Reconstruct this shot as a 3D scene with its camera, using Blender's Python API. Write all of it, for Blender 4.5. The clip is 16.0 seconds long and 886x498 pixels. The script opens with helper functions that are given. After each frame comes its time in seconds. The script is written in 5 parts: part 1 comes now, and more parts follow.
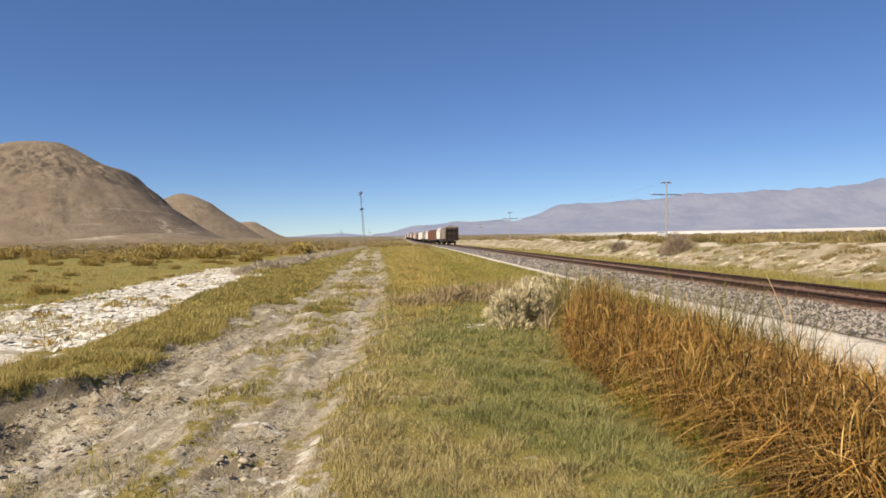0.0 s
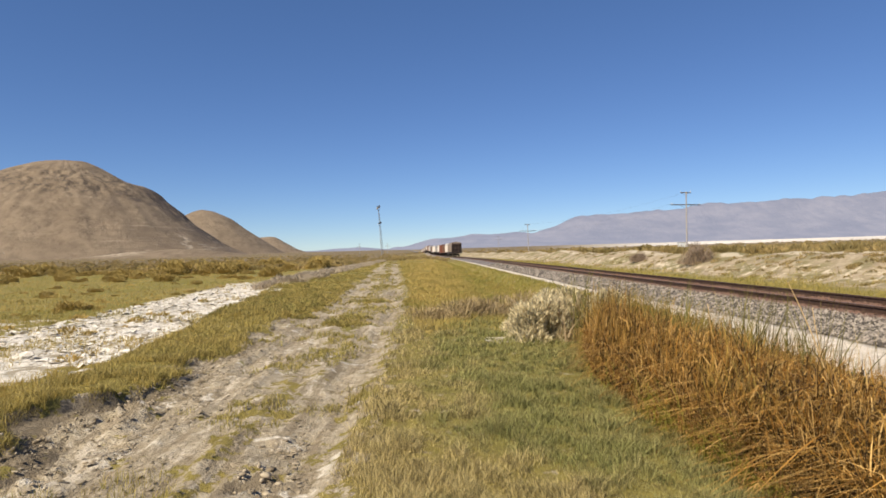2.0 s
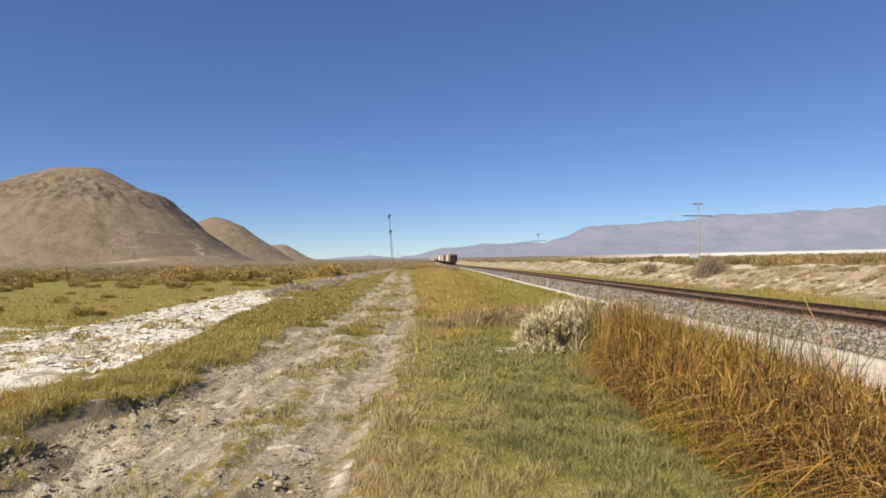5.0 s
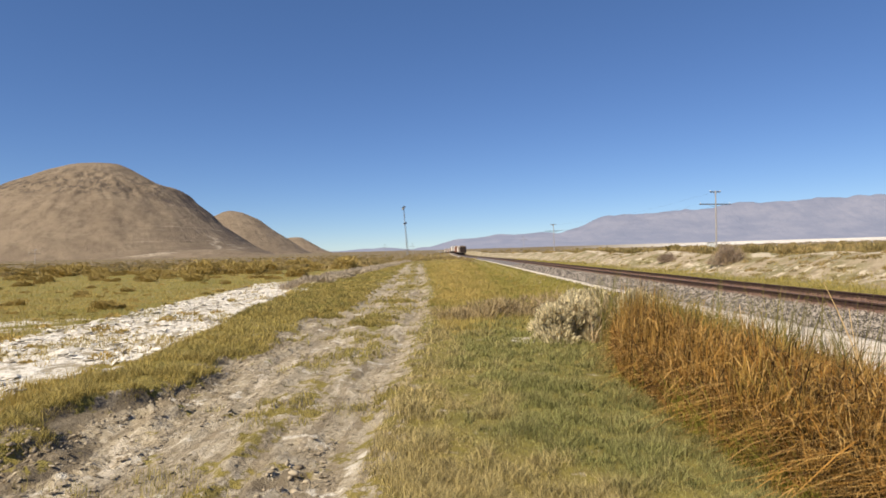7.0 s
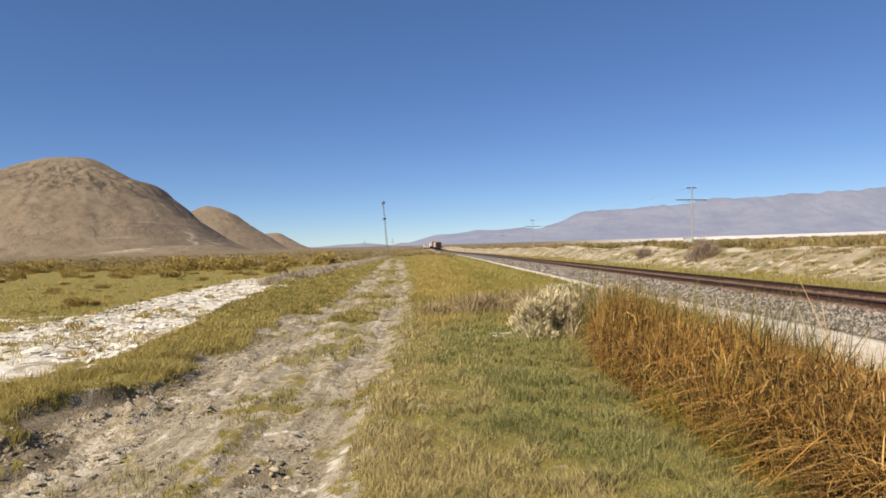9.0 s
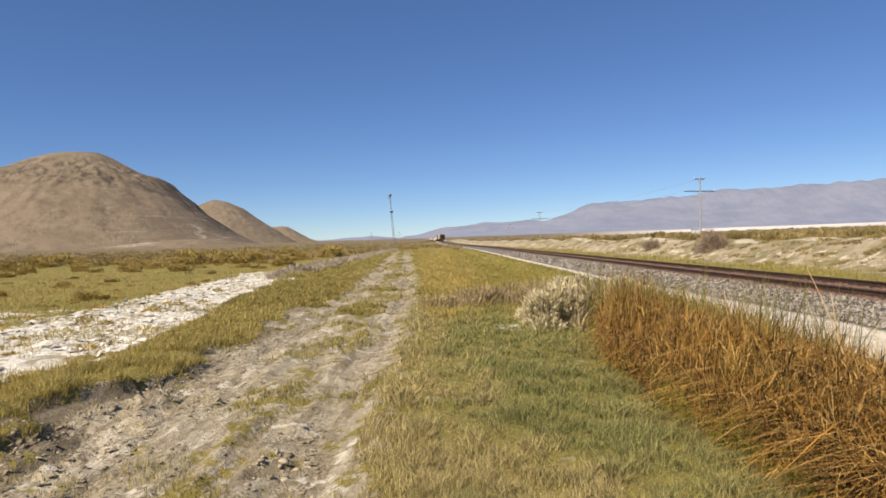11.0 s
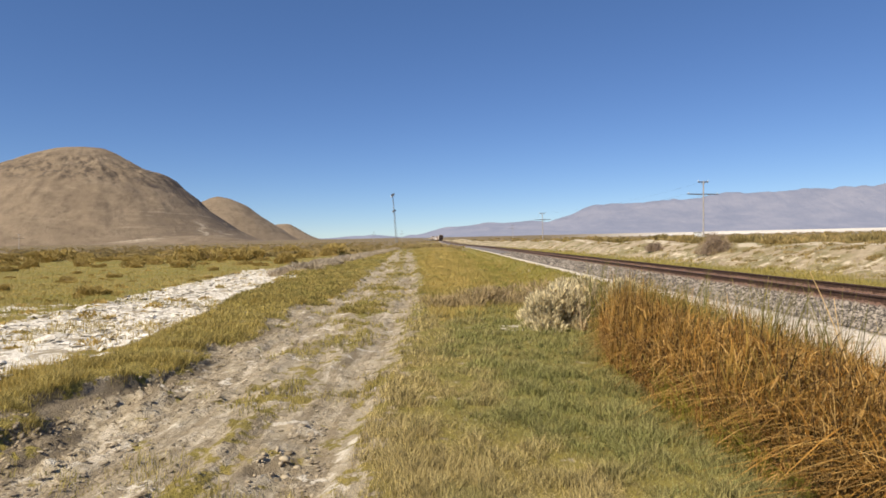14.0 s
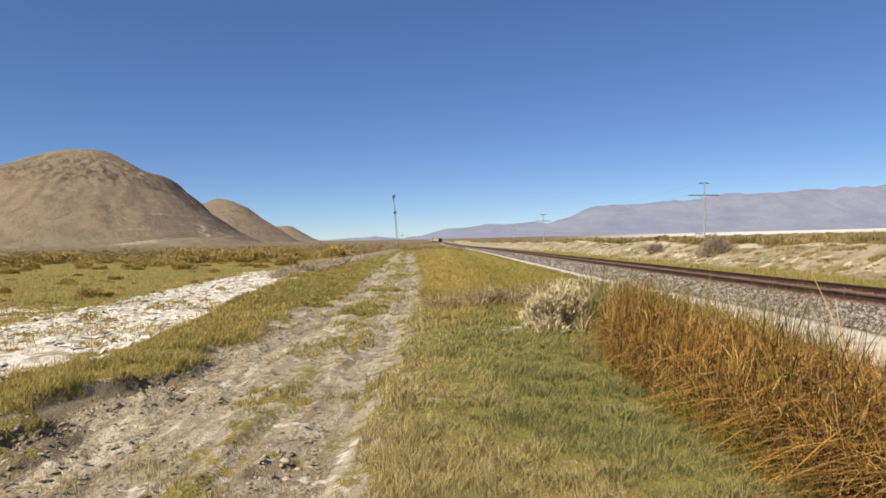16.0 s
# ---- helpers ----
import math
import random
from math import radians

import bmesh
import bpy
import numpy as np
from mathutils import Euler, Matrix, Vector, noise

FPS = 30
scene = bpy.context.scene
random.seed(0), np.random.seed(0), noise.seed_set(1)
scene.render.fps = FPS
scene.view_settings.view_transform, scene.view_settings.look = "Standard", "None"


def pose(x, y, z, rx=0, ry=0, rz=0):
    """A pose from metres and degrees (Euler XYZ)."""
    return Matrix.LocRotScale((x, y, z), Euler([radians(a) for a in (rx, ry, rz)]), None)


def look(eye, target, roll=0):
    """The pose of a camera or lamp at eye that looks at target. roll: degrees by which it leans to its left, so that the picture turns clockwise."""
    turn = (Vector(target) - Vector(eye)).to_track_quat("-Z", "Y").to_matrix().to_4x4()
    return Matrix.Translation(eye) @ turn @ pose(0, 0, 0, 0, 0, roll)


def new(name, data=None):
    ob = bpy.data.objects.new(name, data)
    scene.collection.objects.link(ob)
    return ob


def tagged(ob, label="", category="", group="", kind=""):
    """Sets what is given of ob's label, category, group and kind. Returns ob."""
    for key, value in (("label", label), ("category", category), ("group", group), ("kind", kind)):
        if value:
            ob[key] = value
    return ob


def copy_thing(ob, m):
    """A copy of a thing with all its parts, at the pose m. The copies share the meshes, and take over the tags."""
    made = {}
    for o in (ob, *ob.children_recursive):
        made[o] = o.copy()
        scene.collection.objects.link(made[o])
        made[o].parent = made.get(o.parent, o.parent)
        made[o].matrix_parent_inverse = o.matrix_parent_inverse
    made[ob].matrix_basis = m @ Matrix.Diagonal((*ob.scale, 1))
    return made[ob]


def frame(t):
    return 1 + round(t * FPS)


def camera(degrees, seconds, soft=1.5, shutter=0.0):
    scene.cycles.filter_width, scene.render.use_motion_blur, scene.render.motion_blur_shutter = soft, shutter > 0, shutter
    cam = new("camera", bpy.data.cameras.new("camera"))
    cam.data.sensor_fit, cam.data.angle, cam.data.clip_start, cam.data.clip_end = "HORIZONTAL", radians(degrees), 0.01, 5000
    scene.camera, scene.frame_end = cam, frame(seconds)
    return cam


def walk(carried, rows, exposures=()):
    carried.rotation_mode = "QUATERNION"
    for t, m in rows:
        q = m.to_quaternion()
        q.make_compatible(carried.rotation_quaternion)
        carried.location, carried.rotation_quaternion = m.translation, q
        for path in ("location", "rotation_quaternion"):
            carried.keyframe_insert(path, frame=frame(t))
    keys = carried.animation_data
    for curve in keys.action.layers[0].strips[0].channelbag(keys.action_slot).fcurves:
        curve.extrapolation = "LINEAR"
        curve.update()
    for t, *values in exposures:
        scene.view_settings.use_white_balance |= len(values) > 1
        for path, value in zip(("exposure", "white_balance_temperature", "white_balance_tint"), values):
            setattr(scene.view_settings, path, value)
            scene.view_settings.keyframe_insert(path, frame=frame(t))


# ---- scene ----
cam = camera(71.1, 16.0, 1.7)
PATH = [
    (0, (0.029, 0.027, 1.64), (0.137, 2.023, 1.61), -0.9),
    (0.5, (0.024, 0.042, 1.637), (0.121, 2.039, 1.589), -1.4),
    (1, (0.032, 0.042, 1.63), (0.114, 2.039, 1.58), -2.4),
    (1.5, (0.031, 0.028, 1.636), (0.102, 2.027, 1.622), -1.8),
    (2, (0.025, 0.007, 1.647), (0.076, 2.007, 1.66), -1.5),
    (2.5, (0.025, -0.01, 1.651), (0.078, 1.989, 1.687), -1.5),
    (3, (0.01, -0.013, 1.656), (0.062, 1.986, 1.699), -1.4),
    (5.3, (-0.005, -0.021, 1.661), (0.008, 1.978, 1.704), -1.1),
    (5.5, (0.0, -0.011, 1.653), (0.009, 1.988, 1.685), -1.4),
    (6, (0.009, -0.006, 1.653), (0.013, 1.994, 1.67), -1.0),
    (6.5, (0.008, 0.001, 1.651), (0.006, 2.001, 1.653), -1.1),
    (7, (0.014, 0.016, 1.642), (-0.016, 2.015, 1.658), -1.5),
    (7.5, (0.013, 0.018, 1.642), (0.022, 2.018, 1.652), -1.1),
    (8, (0.005, 0.008, 1.642), (0.025, 2.008, 1.646), -1.2),
    (8.5, (0.006, 0.013, 1.641), (0.039, 2.013, 1.654), -1.8),
    (9, (-0.003, 0.011, 1.638), (0.032, 2.011, 1.638), -1.6),
    (11.5, (0.0, 0.017, 1.638), (0.01, 2.017, 1.612), -1.9),
    (12, (0.005, 0.028, 1.635), (0.032, 2.028, 1.603), -1.5),
    (12.5, (0.009, 0.022, 1.639), (0.028, 2.022, 1.602), -1.4),
    (13, (0.001, 0.022, 1.637), (0.017, 2.021, 1.601), -1.2),
    (13.5, (-0.003, 0.02, 1.637), (0.012, 2.019, 1.604), -1.2),
    (14, (-0.009, 0.011, 1.641), (-0.004, 2.011, 1.617), -1.1),
    (14.5, (-0.01, 0.014, 1.639), (-0.001, 2.014, 1.624), -1.3),
    (15, (-0.009, 0.005, 1.638), (0.003, 2.005, 1.627), -0.9),
    (15.5, (-0.008, 0.012, 1.635), (0.007, 2.012, 1.619), -1.1),
    (16, (-0.008, 0.016, 1.639), (-0.006, 2.016, 1.62), -1.2),
]
walk(cam, [(t, look(eye, target, roll)) for t, eye, target, roll in PATH])

# ---- light ----
SUN_EL, SUN_AZ = 45.0, 219.0
world = bpy.data.worlds.new("sky")
scene.world = world
world.use_nodes = True
wn = world.node_tree
sky = wn.nodes.new("ShaderNodeTexSky")
sky.sky_type, sky.sun_disc = "NISHITA", False
sky.sun_elevation, sky.sun_rotation = radians(SUN_EL), radians(SUN_AZ)
sky.altitude, sky.air_density, sky.dust_density, sky.ozone_density = 1500, 0.9, 0.0, 5.2
grade = wn.nodes.new("ShaderNodeHueSaturation")
grade.inputs["Hue"].default_value, grade.inputs["Saturation"].default_value = 0.509, 1.07
wn.links.new(sky.outputs[0], grade.inputs["Color"])
even = wn.nodes.new("ShaderNodeMix")
even.data_type = "RGBA"
even.inputs[0].default_value, even.inputs[7].default_value = 0.18, (0.95, 2.4, 5.1, 1)
wn.links.new(grade.outputs[0], even.inputs[6])
wn.links.new(even.outputs[2], wn.nodes["Background"].inputs[0])
wn.nodes["Background"].inputs[1].default_value = 0.076
lamp = bpy.data.lights.new("sun", "SUN")
lamp.energy, lamp.angle, lamp.color = 5.0, radians(0.53), (1.0, 0.89, 0.715)
sun = new("sun", lamp)
_d = Vector((math.sin(radians(SUN_AZ)) * math.cos(radians(SUN_EL)), math.cos(radians(SUN_AZ)) * math.cos(radians(SUN_EL)), math.sin(radians(SUN_EL))))
sun.matrix_world = look(_d * 50, (0, 0, 0))
scene.view_settings.exposure = 0.5

RNG = np.random.default_rng(7)


# ---- numeric helpers ----
def lattice(ix, iy, seed):
    h = (ix.astype(np.int64) * 374761393 + iy.astype(np.int64) * 668265263 + seed * 982451653) & 0x7FFFFFFF
    h = ((h ^ (h >> 13)) * 1274126177) & 0x7FFFFFFF
    return ((h ^ (h >> 16)) & 0xFFFF) / 65535.0


def vnoise(x, y, seed=0):
    """Smooth noise of the plan, 0 to 1."""
    x, y = np.asarray(x, float), np.asarray(y, float)
    ix, iy = np.floor(x), np.floor(y)
    fx, fy = x - ix, y - iy
    fx, fy = fx * fx * (3 - 2 * fx), fy * fy * (3 - 2 * fy)
    a, b = lattice(ix, iy, seed), lattice(ix + 1, iy, seed)
    c, d = lattice(ix, iy + 1, seed), lattice(ix + 1, iy + 1, seed)
    return (a * (1 - fx) + b * fx) * (1 - fy) + (c * (1 - fx) + d * fx) * fy


def fbm(x, y, seed=0, octaves=4):
    total, amp, norm = 0.0, 1.0, 0.0
    for k in range(octaves):
        total = total + amp * vnoise(x * 2 ** k + 13.7 * k, y * 2 ** k - 7.3 * k, seed + k)
        norm += amp
        amp *= 0.5
    return total / norm


def smooth(a, b, v):
    k = np.clip((v - a) / (b - a), 0, 1)
    return k * k * (3 - 2 * k)


def band(v, a, b, soft):
    return smooth(a - soft, a + soft, v) * (1 - smooth(b - soft, b + soft, v))


# ---- plan of the place ----
TRACK_X, RAIL_Z = 9.9, 0.32


def rise(r):
    """The plain climbs gently away from the road."""
    r = np.asarray(r, float)
    k = np.clip(r - 150, 0, 250)
    swell = 0.5 * np.exp(-((r - 430) / 45) ** 2) - 1.3 * smooth(455, 530, r)
    return 2e-5 * k * k + np.clip(r - 400, 0, None) * 0.0088 + swell


def track_x(y):
    """Nearly straight at first, then one gentle bend to the left."""
    y = np.asarray(y, float)
    k = np.clip(y - 100, 0, 100)
    return TRACK_X + 0.006 * np.clip(y, 0, None) - 2.0e-4 * k * k - 0.04 * np.clip(y - 200, 0, None)


def road_shift(y):
    y = np.asarray(y, float)
    k = np.clip(y - 14, 0, None)
    return -0.055 * k * k / (k + 12)


def verge_edge(y):
    return -3.3 - 0.145 * np.clip(y, 3, 40) - 0.02 * np.clip(np.asarray(y, float) - 40, 0, 200)


def widen(y):
    """The road spreads to the left near its near end."""
    return 0.33 * (1 - smooth(5.2, 8.5, y))


def verge_cut(x, y):
    """Metres to the left of the broken edge where the grassy verge stands above the road."""
    v = x - road_shift(y)
    return -(v + widen(y) + 3.68 - 0.3 * smooth(9, 26, y) + 0.95 * (fbm(x * 1.1, y * 0.9, 37, 3) - 0.5))


def salt_edge(y):
    """Where the salt crust begins, left of the verge."""
    return 6.0 + 0.08 * y + 0.95 * (1 - smooth(9, 13, y))


def ground_z(x, y):
    x, y = np.asarray(x, float), np.asarray(y, float)
    r = np.hypot(x, y)
    u = x - track_x(y) + TRACK_X
    v = x - road_shift(y)
    wob = 0.5 * (fbm(x * 0.35, y * 0.35, 5, 3) - 0.5)
    right = np.interp(u + wob * band(u, 0.5, 7, 1) + 1.6 * wob * band(u, 15, 26, 1),
                      [0.2, 1.6, 2.4, 3.2, 4.8, 5.8, 7.5, 8.55, 11.3, 12.5, 14.8, 17.2, 20.4, 21.6, 23.5, 30, 80],
                      [0.0, -0.03, -0.12, -0.34, -0.38, -0.10, -0.06, 0.13, 0.13, -0.12, -0.2, -0.1, 1.05, 1.2, 1.0, 0.8, 0.6])
    # the field drops to a trough beside the railway farther on
    right = right - 0.3 * band(u, 2.3 + 0.008 * np.clip(y, 0, 120), 5.3, 0.4) * smooth(17, 28, y)
    # hummocks and washed gullies of the bank
    right = right + band(u, 17.6, 24, 0.9) * (0.75 * (fbm(y * 0.09, u * 0.1, 57, 2) - 0.5) + 0.35 * (np.abs(fbm(y * 0.45, u * 0.22, 58, 3) - 0.5) * 2 - 0.3))
    edge = verge_edge(y) + 0.8 * wob
    left = -0.45 * smooth(0, 1.5, edge - x)
    near = 1 - smooth(30, 70, r)
    road = band(v, -3.77 - widen(y), -0.75, 0.25)
    z = np.where(x > -0.4, right, left)
    z = z - 0.05 * road * (1 - smooth(60, 120, y))
    rut = np.exp(-((v + 1.05) / 0.26) ** 2) + np.exp(-((v + 2.78) / 0.3) ** 2)
    z = z - 0.06 * rut * near
    z = z + near * (0.05 * (fbm(x * 1.3, y * 1.3, 11, 3) - 0.5) + road * 0.05 * (np.abs(fbm(x * 4.2, y * 3.2, 21, 3) - 0.5) * 2 - 0.3) + road * 0.13 * (np.abs(fbm(v * 3.8, y * 0.45, 23, 4) - 0.5) * 2 - 0.3) + road * 0.03 * (fbm(x * 9, y * 8, 25, 2) - 0.5))
    # broken, trodden mud along the near road edge
    bank = band(v, -3.75, -2.95, 0.15) * band(y, 3.4, 8.0, 0.8)
    z = z + bank * 0.2 * (np.abs(fbm(x * 4.0, y * 2.8, 31, 4) - 0.5) * 2 - 0.35)
    lump = np.exp(-((((x + 1.36) * 0.85 - (y - 4.85) * 0.5) / 0.1) ** 2 + (((x + 1.36) * 0.5 + (y - 4.85) * 0.85) / 0.36) ** 2))
    z = z + lump * (0.3 * (fbm(x * 7, y * 7, 41, 2) - 0.45) - 0.03)
    z = z + (0.04 + 0.11 * band(y, 2.5, 8.5, 1.5)) * smooth(0.0, 0.1, verge_cut(x, y)) * smooth(-6.5, -5.0, v) * near
    z = z + 0.15 * band(-x, salt_edge(y) + 0.3, 10.6 + 0.1 * y, 0.7) * (1 - smooth(36, 46, y)) * (np.abs(fbm(x * 1.1, y * 1.6, 35, 4) - 0.5) * 2 - 0.3)
    # tussocky swells of road, verge and field farther on
    z = z + 0.3 * (fbm(x * 0.28, y * 0.11, 53, 3) - 0.5) * smooth(18, 32, y) * (1 - smooth(140, 220, y)) * band(v, -11, 6, 1.5) * (1 - band(u, 5.8, 13, 0.6))
    # low swells of the open ground
    z = z + smooth(25, 90, r) * 0.35 * (fbm(x * 0.06, y * 0.06, 51, 3) - 0.5) * (1 - band(u, 5, 15, 2))
    z = z + smooth(400, 900, r) * 2.0 * (fbm(x * 0.004, y * 0.004, 61, 3) - 0.5)
    return z + rise(r)


# ---- mesh helpers ----
def np_mesh(name, verts, loops, totals, material, attrs=None, soft=False):
    me = bpy.data.meshes.new(name)
    verts = np.asarray(verts, np.float32)
    me.vertices.add(len(verts))
    me.vertices.foreach_set("co", verts.ravel())
    loops, totals = np.asarray(loops, np.int32).ravel(), np.asarray(totals, np.int32)
    me.loops.add(len(loops))
    me.loops.foreach_set("vertex_index", loops)
    me.polygons.add(len(totals))
    starts = np.concatenate(([0], np.cumsum(totals)[:-1])).astype(np.int32)
    me.polygons.foreach_set("loop_start", starts)
    me.polygons.foreach_set("use_smooth", np.full(len(totals), soft))
    for key, values in (attrs or {}).items():
        at = me.attributes.new(key, "FLOAT", "POINT")
        at.data.foreach_set("value", np.asarray(values, np.float32))
    me.update(calc_edges=True)
    me.validate()
    if material:
        me.materials.append(material)
    return me


def part(name, bm, material, parent=None, label=""):
    me = bpy.data.meshes.new(name)
    bm.to_mesh(me)
    bm.free()
    me.materials.append(material)
    ob = new(name, me)
    ob.parent = parent
    return tagged(ob, label)


def box(bm, x0, y0, z0, x1, y1, z1):
    m = Matrix.LocRotScale(((x0 + x1) / 2, (y0 + y1) / 2, (z0 + z1) / 2), None, (x1 - x0, y1 - y0, z1 - z0))
    return bmesh.ops.create_cube(bm, size=1, matrix=m)


def rod(bm, a, b, r0, r1=None, n=8):
    a, b = Vector(a), Vector(b)
    m = Matrix.Translation((a + b) / 2) @ (b - a).to_track_quat("Z", "Y").to_matrix().to_4x4()
    bmesh.ops.create_cone(bm, cap_ends=True, segments=n, radius1=r0, radius2=r0 if r1 is None else r1, depth=(b - a).length, matrix=m)


def prism(bm, outline, y0, y1):
    """A closed outline in x, z drawn out along y."""
    a = [bm.verts.new((x, y0, z)) for x, z in outline]
    b = [bm.verts.new((x, y1, z)) for x, z in outline]
    n = len(outline)
    for i in range(n):
        bm.faces.new((a[i], a[(i + 1) % n], b[(i + 1) % n], b[i]))
    bm.faces.new(a[::-1]), bm.faces.new(b)
    bmesh.ops.recalc_face_normals(bm, faces=bm.faces)


def blades(base, height, width, lean, mix, levels=3, curl=1.0, kink=0.0, rng=RNG):
    """Arrays of leaf blades: base (n, 3), lean (n, 2) the tip's way sideways as a share of the height."""
    n = len(base)
    ang = rng.uniform(0, math.pi, n)
    side = np.stack([np.cos(ang), np.sin(ang), np.zeros(n)], 1) * (width / 2)[:, None]
    rows = []
    for k in range(levels):
        f = k / levels
        bendf = f ** (1 + curl)
        c = base.copy()
        c[:, 0] += lean[:, 0] * height * bendf
        c[:, 1] += lean[:, 1] * height * bendf
        c[:, 2] += height * (f - kink * f * f * np.hypot(lean[:, 0], lean[:, 1]) * 0.5)
        w = side * (1 - 0.55 * f)
        rows += [c - w, c + w]
    tip = base.copy()
    tip[:, :2] += lean * height[:, None]
    tip[:, 2] += height * (1 - kink * np.hypot(lean[:, 0], lean[:, 1]) * 0.5)
    rows.append(tip)
    per = 2 * levels + 1
    verts = np.stack(rows, 1).reshape(-1, 3)
    start = np.arange(n)[:, None] * per
    pattern, tot = [], []
    for k in range(levels - 1):
        pattern += [2 * k, 2 * k + 1, 2 * k + 3, 2 * k + 2]
        tot.append(4)
    pattern += [2 * levels - 2, 2 * levels - 1, 2 * levels]
    tot.append(3)
    loops = (start + np.array(pattern)[None, :]).ravel()
    heights = np.tile(np.concatenate([np.repeat(np.arange(levels) / levels, 2), [1.0]]), n)
    return verts, loops, np.tile(tot, n), {"blend": np.repeat(mix, per), "up": heights}


def stuff(name, mesh, label, category):
    ob = new(name, mesh)
    return tagged(ob, label, category, kind="stuff")


# ---- materials ----
class Nodes:
    def __init__(self, name):
        self.mat = bpy.data.materials.new(name)
        self.mat.use_nodes = True
        self.t = self.mat.node_tree
        self.b = self.t.nodes["Principled BSDF"]
        self.pos = self.t.nodes.new("ShaderNodeNewGeometry").outputs["Position"]
        self.obj = self.t.nodes.new("ShaderNodeTexCoord").outputs["Object"]

    def put(self, socket, value):
        if hasattr(value, "is_output"):
            self.t.links.new(value, socket)
        elif isinstance(value, tuple) and len(value) == 3 and socket.type == "RGBA":
            socket.default_value = (*value, 1)
        else:
            socket.default_value = value

    def noise(self, scale, detail=4, rough=0.6, where=None, stretch=None):
        n = self.t.nodes.new("ShaderNodeTexNoise")
        where = where or self.pos
        if stretch:
            m = self.t.nodes.new("ShaderNodeMapping")
            m.inputs["Scale"].default_value = stretch
            self.t.links.new(where, m.inputs[0])
            where = m.outputs[0]
        self.t.links.new(where, n.inputs["Vector"])
        n.inputs["Scale"].default_value, n.inputs["Detail"].default_value, n.inputs["Roughness"].default_value = scale, detail, rough
        return n.outputs[0]

    def ramp(self, v, a, b, lo=0.0, hi=1.0):
        n = self.t.nodes.new("ShaderNodeMapRange")
        n.interpolation_type = "SMOOTHSTEP"
        self.put(n.inputs[0], v)
        for k, q in zip((1, 2, 3, 4), (a, b, lo, hi)):
            n.inputs[k].default_value = q
        return n.outputs[0]

    def mix(self, f, a, b):
        n = self.t.nodes.new("ShaderNodeMix")
        n.data_type = "RGBA"
        self.put(n.inputs[0], f), self.put(n.inputs[6], a), self.put(n.inputs[7], b)
        return n.outputs[2]

    def math(self, op, a, b=0.0, clamp=False):
        n = self.t.nodes.new("ShaderNodeMath")
        n.operation, n.use_clamp = op, clamp
        self.put(n.inputs[0], a), self.put(n.inputs[1], b)
        return n.outputs[0]

    def attr(self, name):
        n = self.t.nodes.new("ShaderNodeAttribute")
        n.attribute_name = name
        return n.outputs["Fac"]

    def island(self):
        return self.t.nodes.new("ShaderNodeNewGeometry").outputs["Random Per Island"]

    def each(self):
        return self.t.nodes.new("ShaderNodeObjectInfo").outputs["Random"]

    def value(self, color, f, lo, hi):
        """Scale a colour's brightness between lo and hi by f."""
        n = self.t.nodes.new("ShaderNodeHueSaturation")
        self.put(n.inputs["Color"], color)
        self.put(n.inputs["Value"], self.ramp(f, 0, 1, lo, hi))
        return n.outputs[0]

    def done(self, color, rough=0.85, metal=0.0, bump=None, depth=0.02, strength=0.6):
        self.put(self.b.inputs["Base Color"], color)
        self.put(self.b.inputs["Roughness"], rough)
        self.b.inputs["Metallic"].default_value = metal
        self.b.inputs["Specular IOR Level"].default_value = 0.25
        if bump is not None:
            n = self.t.nodes.new("ShaderNodeBump")
            n.inputs["Strength"].default_value, n.inputs["Distance"].default_value = strength, depth
            self.put(n.inputs["Height"], bump)
            self.t.links.new(n.outputs[0], self.b.inputs["Normal"])
        return self.mat


def blade_material(name, low, high, tip=None, lo=0.6, hi=1.35, glow=0.3, tipped=0.8):
    """Thin leaves: low and high mixed by the plant's own tint, a paler tip, light passing through."""
    n = Nodes(name)
    c = n.mix(n.attr("blend"), low, high)
    if tip:
        c = n.mix(n.ramp(n.attr("up"), 0.35, 1.0, 0, tipped), c, tip)
    c = n.value(c, n.island(), lo, hi)
    c = n.value(c, n.noise(0.9, 3), 0.75, 1.25)
    n.done(c, 0.75)
    tr = n.t.nodes.new("ShaderNodeBsdfTranslucent")
    n.put(tr.inputs[0], c)
    m = n.t.nodes.new("ShaderNodeMixShader")
    m.inputs[0].default_value = glow
    out = n.t.nodes["Material Output"]
    n.t.links.new(n.b.outputs[0], m.inputs[1])
    n.t.links.new(tr.outputs[0], m.inputs[2])
    n.t.links.new(m.outputs[0], out.inputs[0])
    return n.mat


def paint_material(name, color, rust=0.25, rough=0.6):
    n = Nodes(name)
    c = n.mix(n.ramp(n.noise(1.1, 5, 0.7, n.obj, (3, 0.6, 0.5)), 0.5, 0.75, 0, rust), color, (0.13, 0.07, 0.045))
    c = n.value(c, n.noise(7, 4, 0.6, n.obj), 0.8, 1.15)
    return n.done(c, rough)


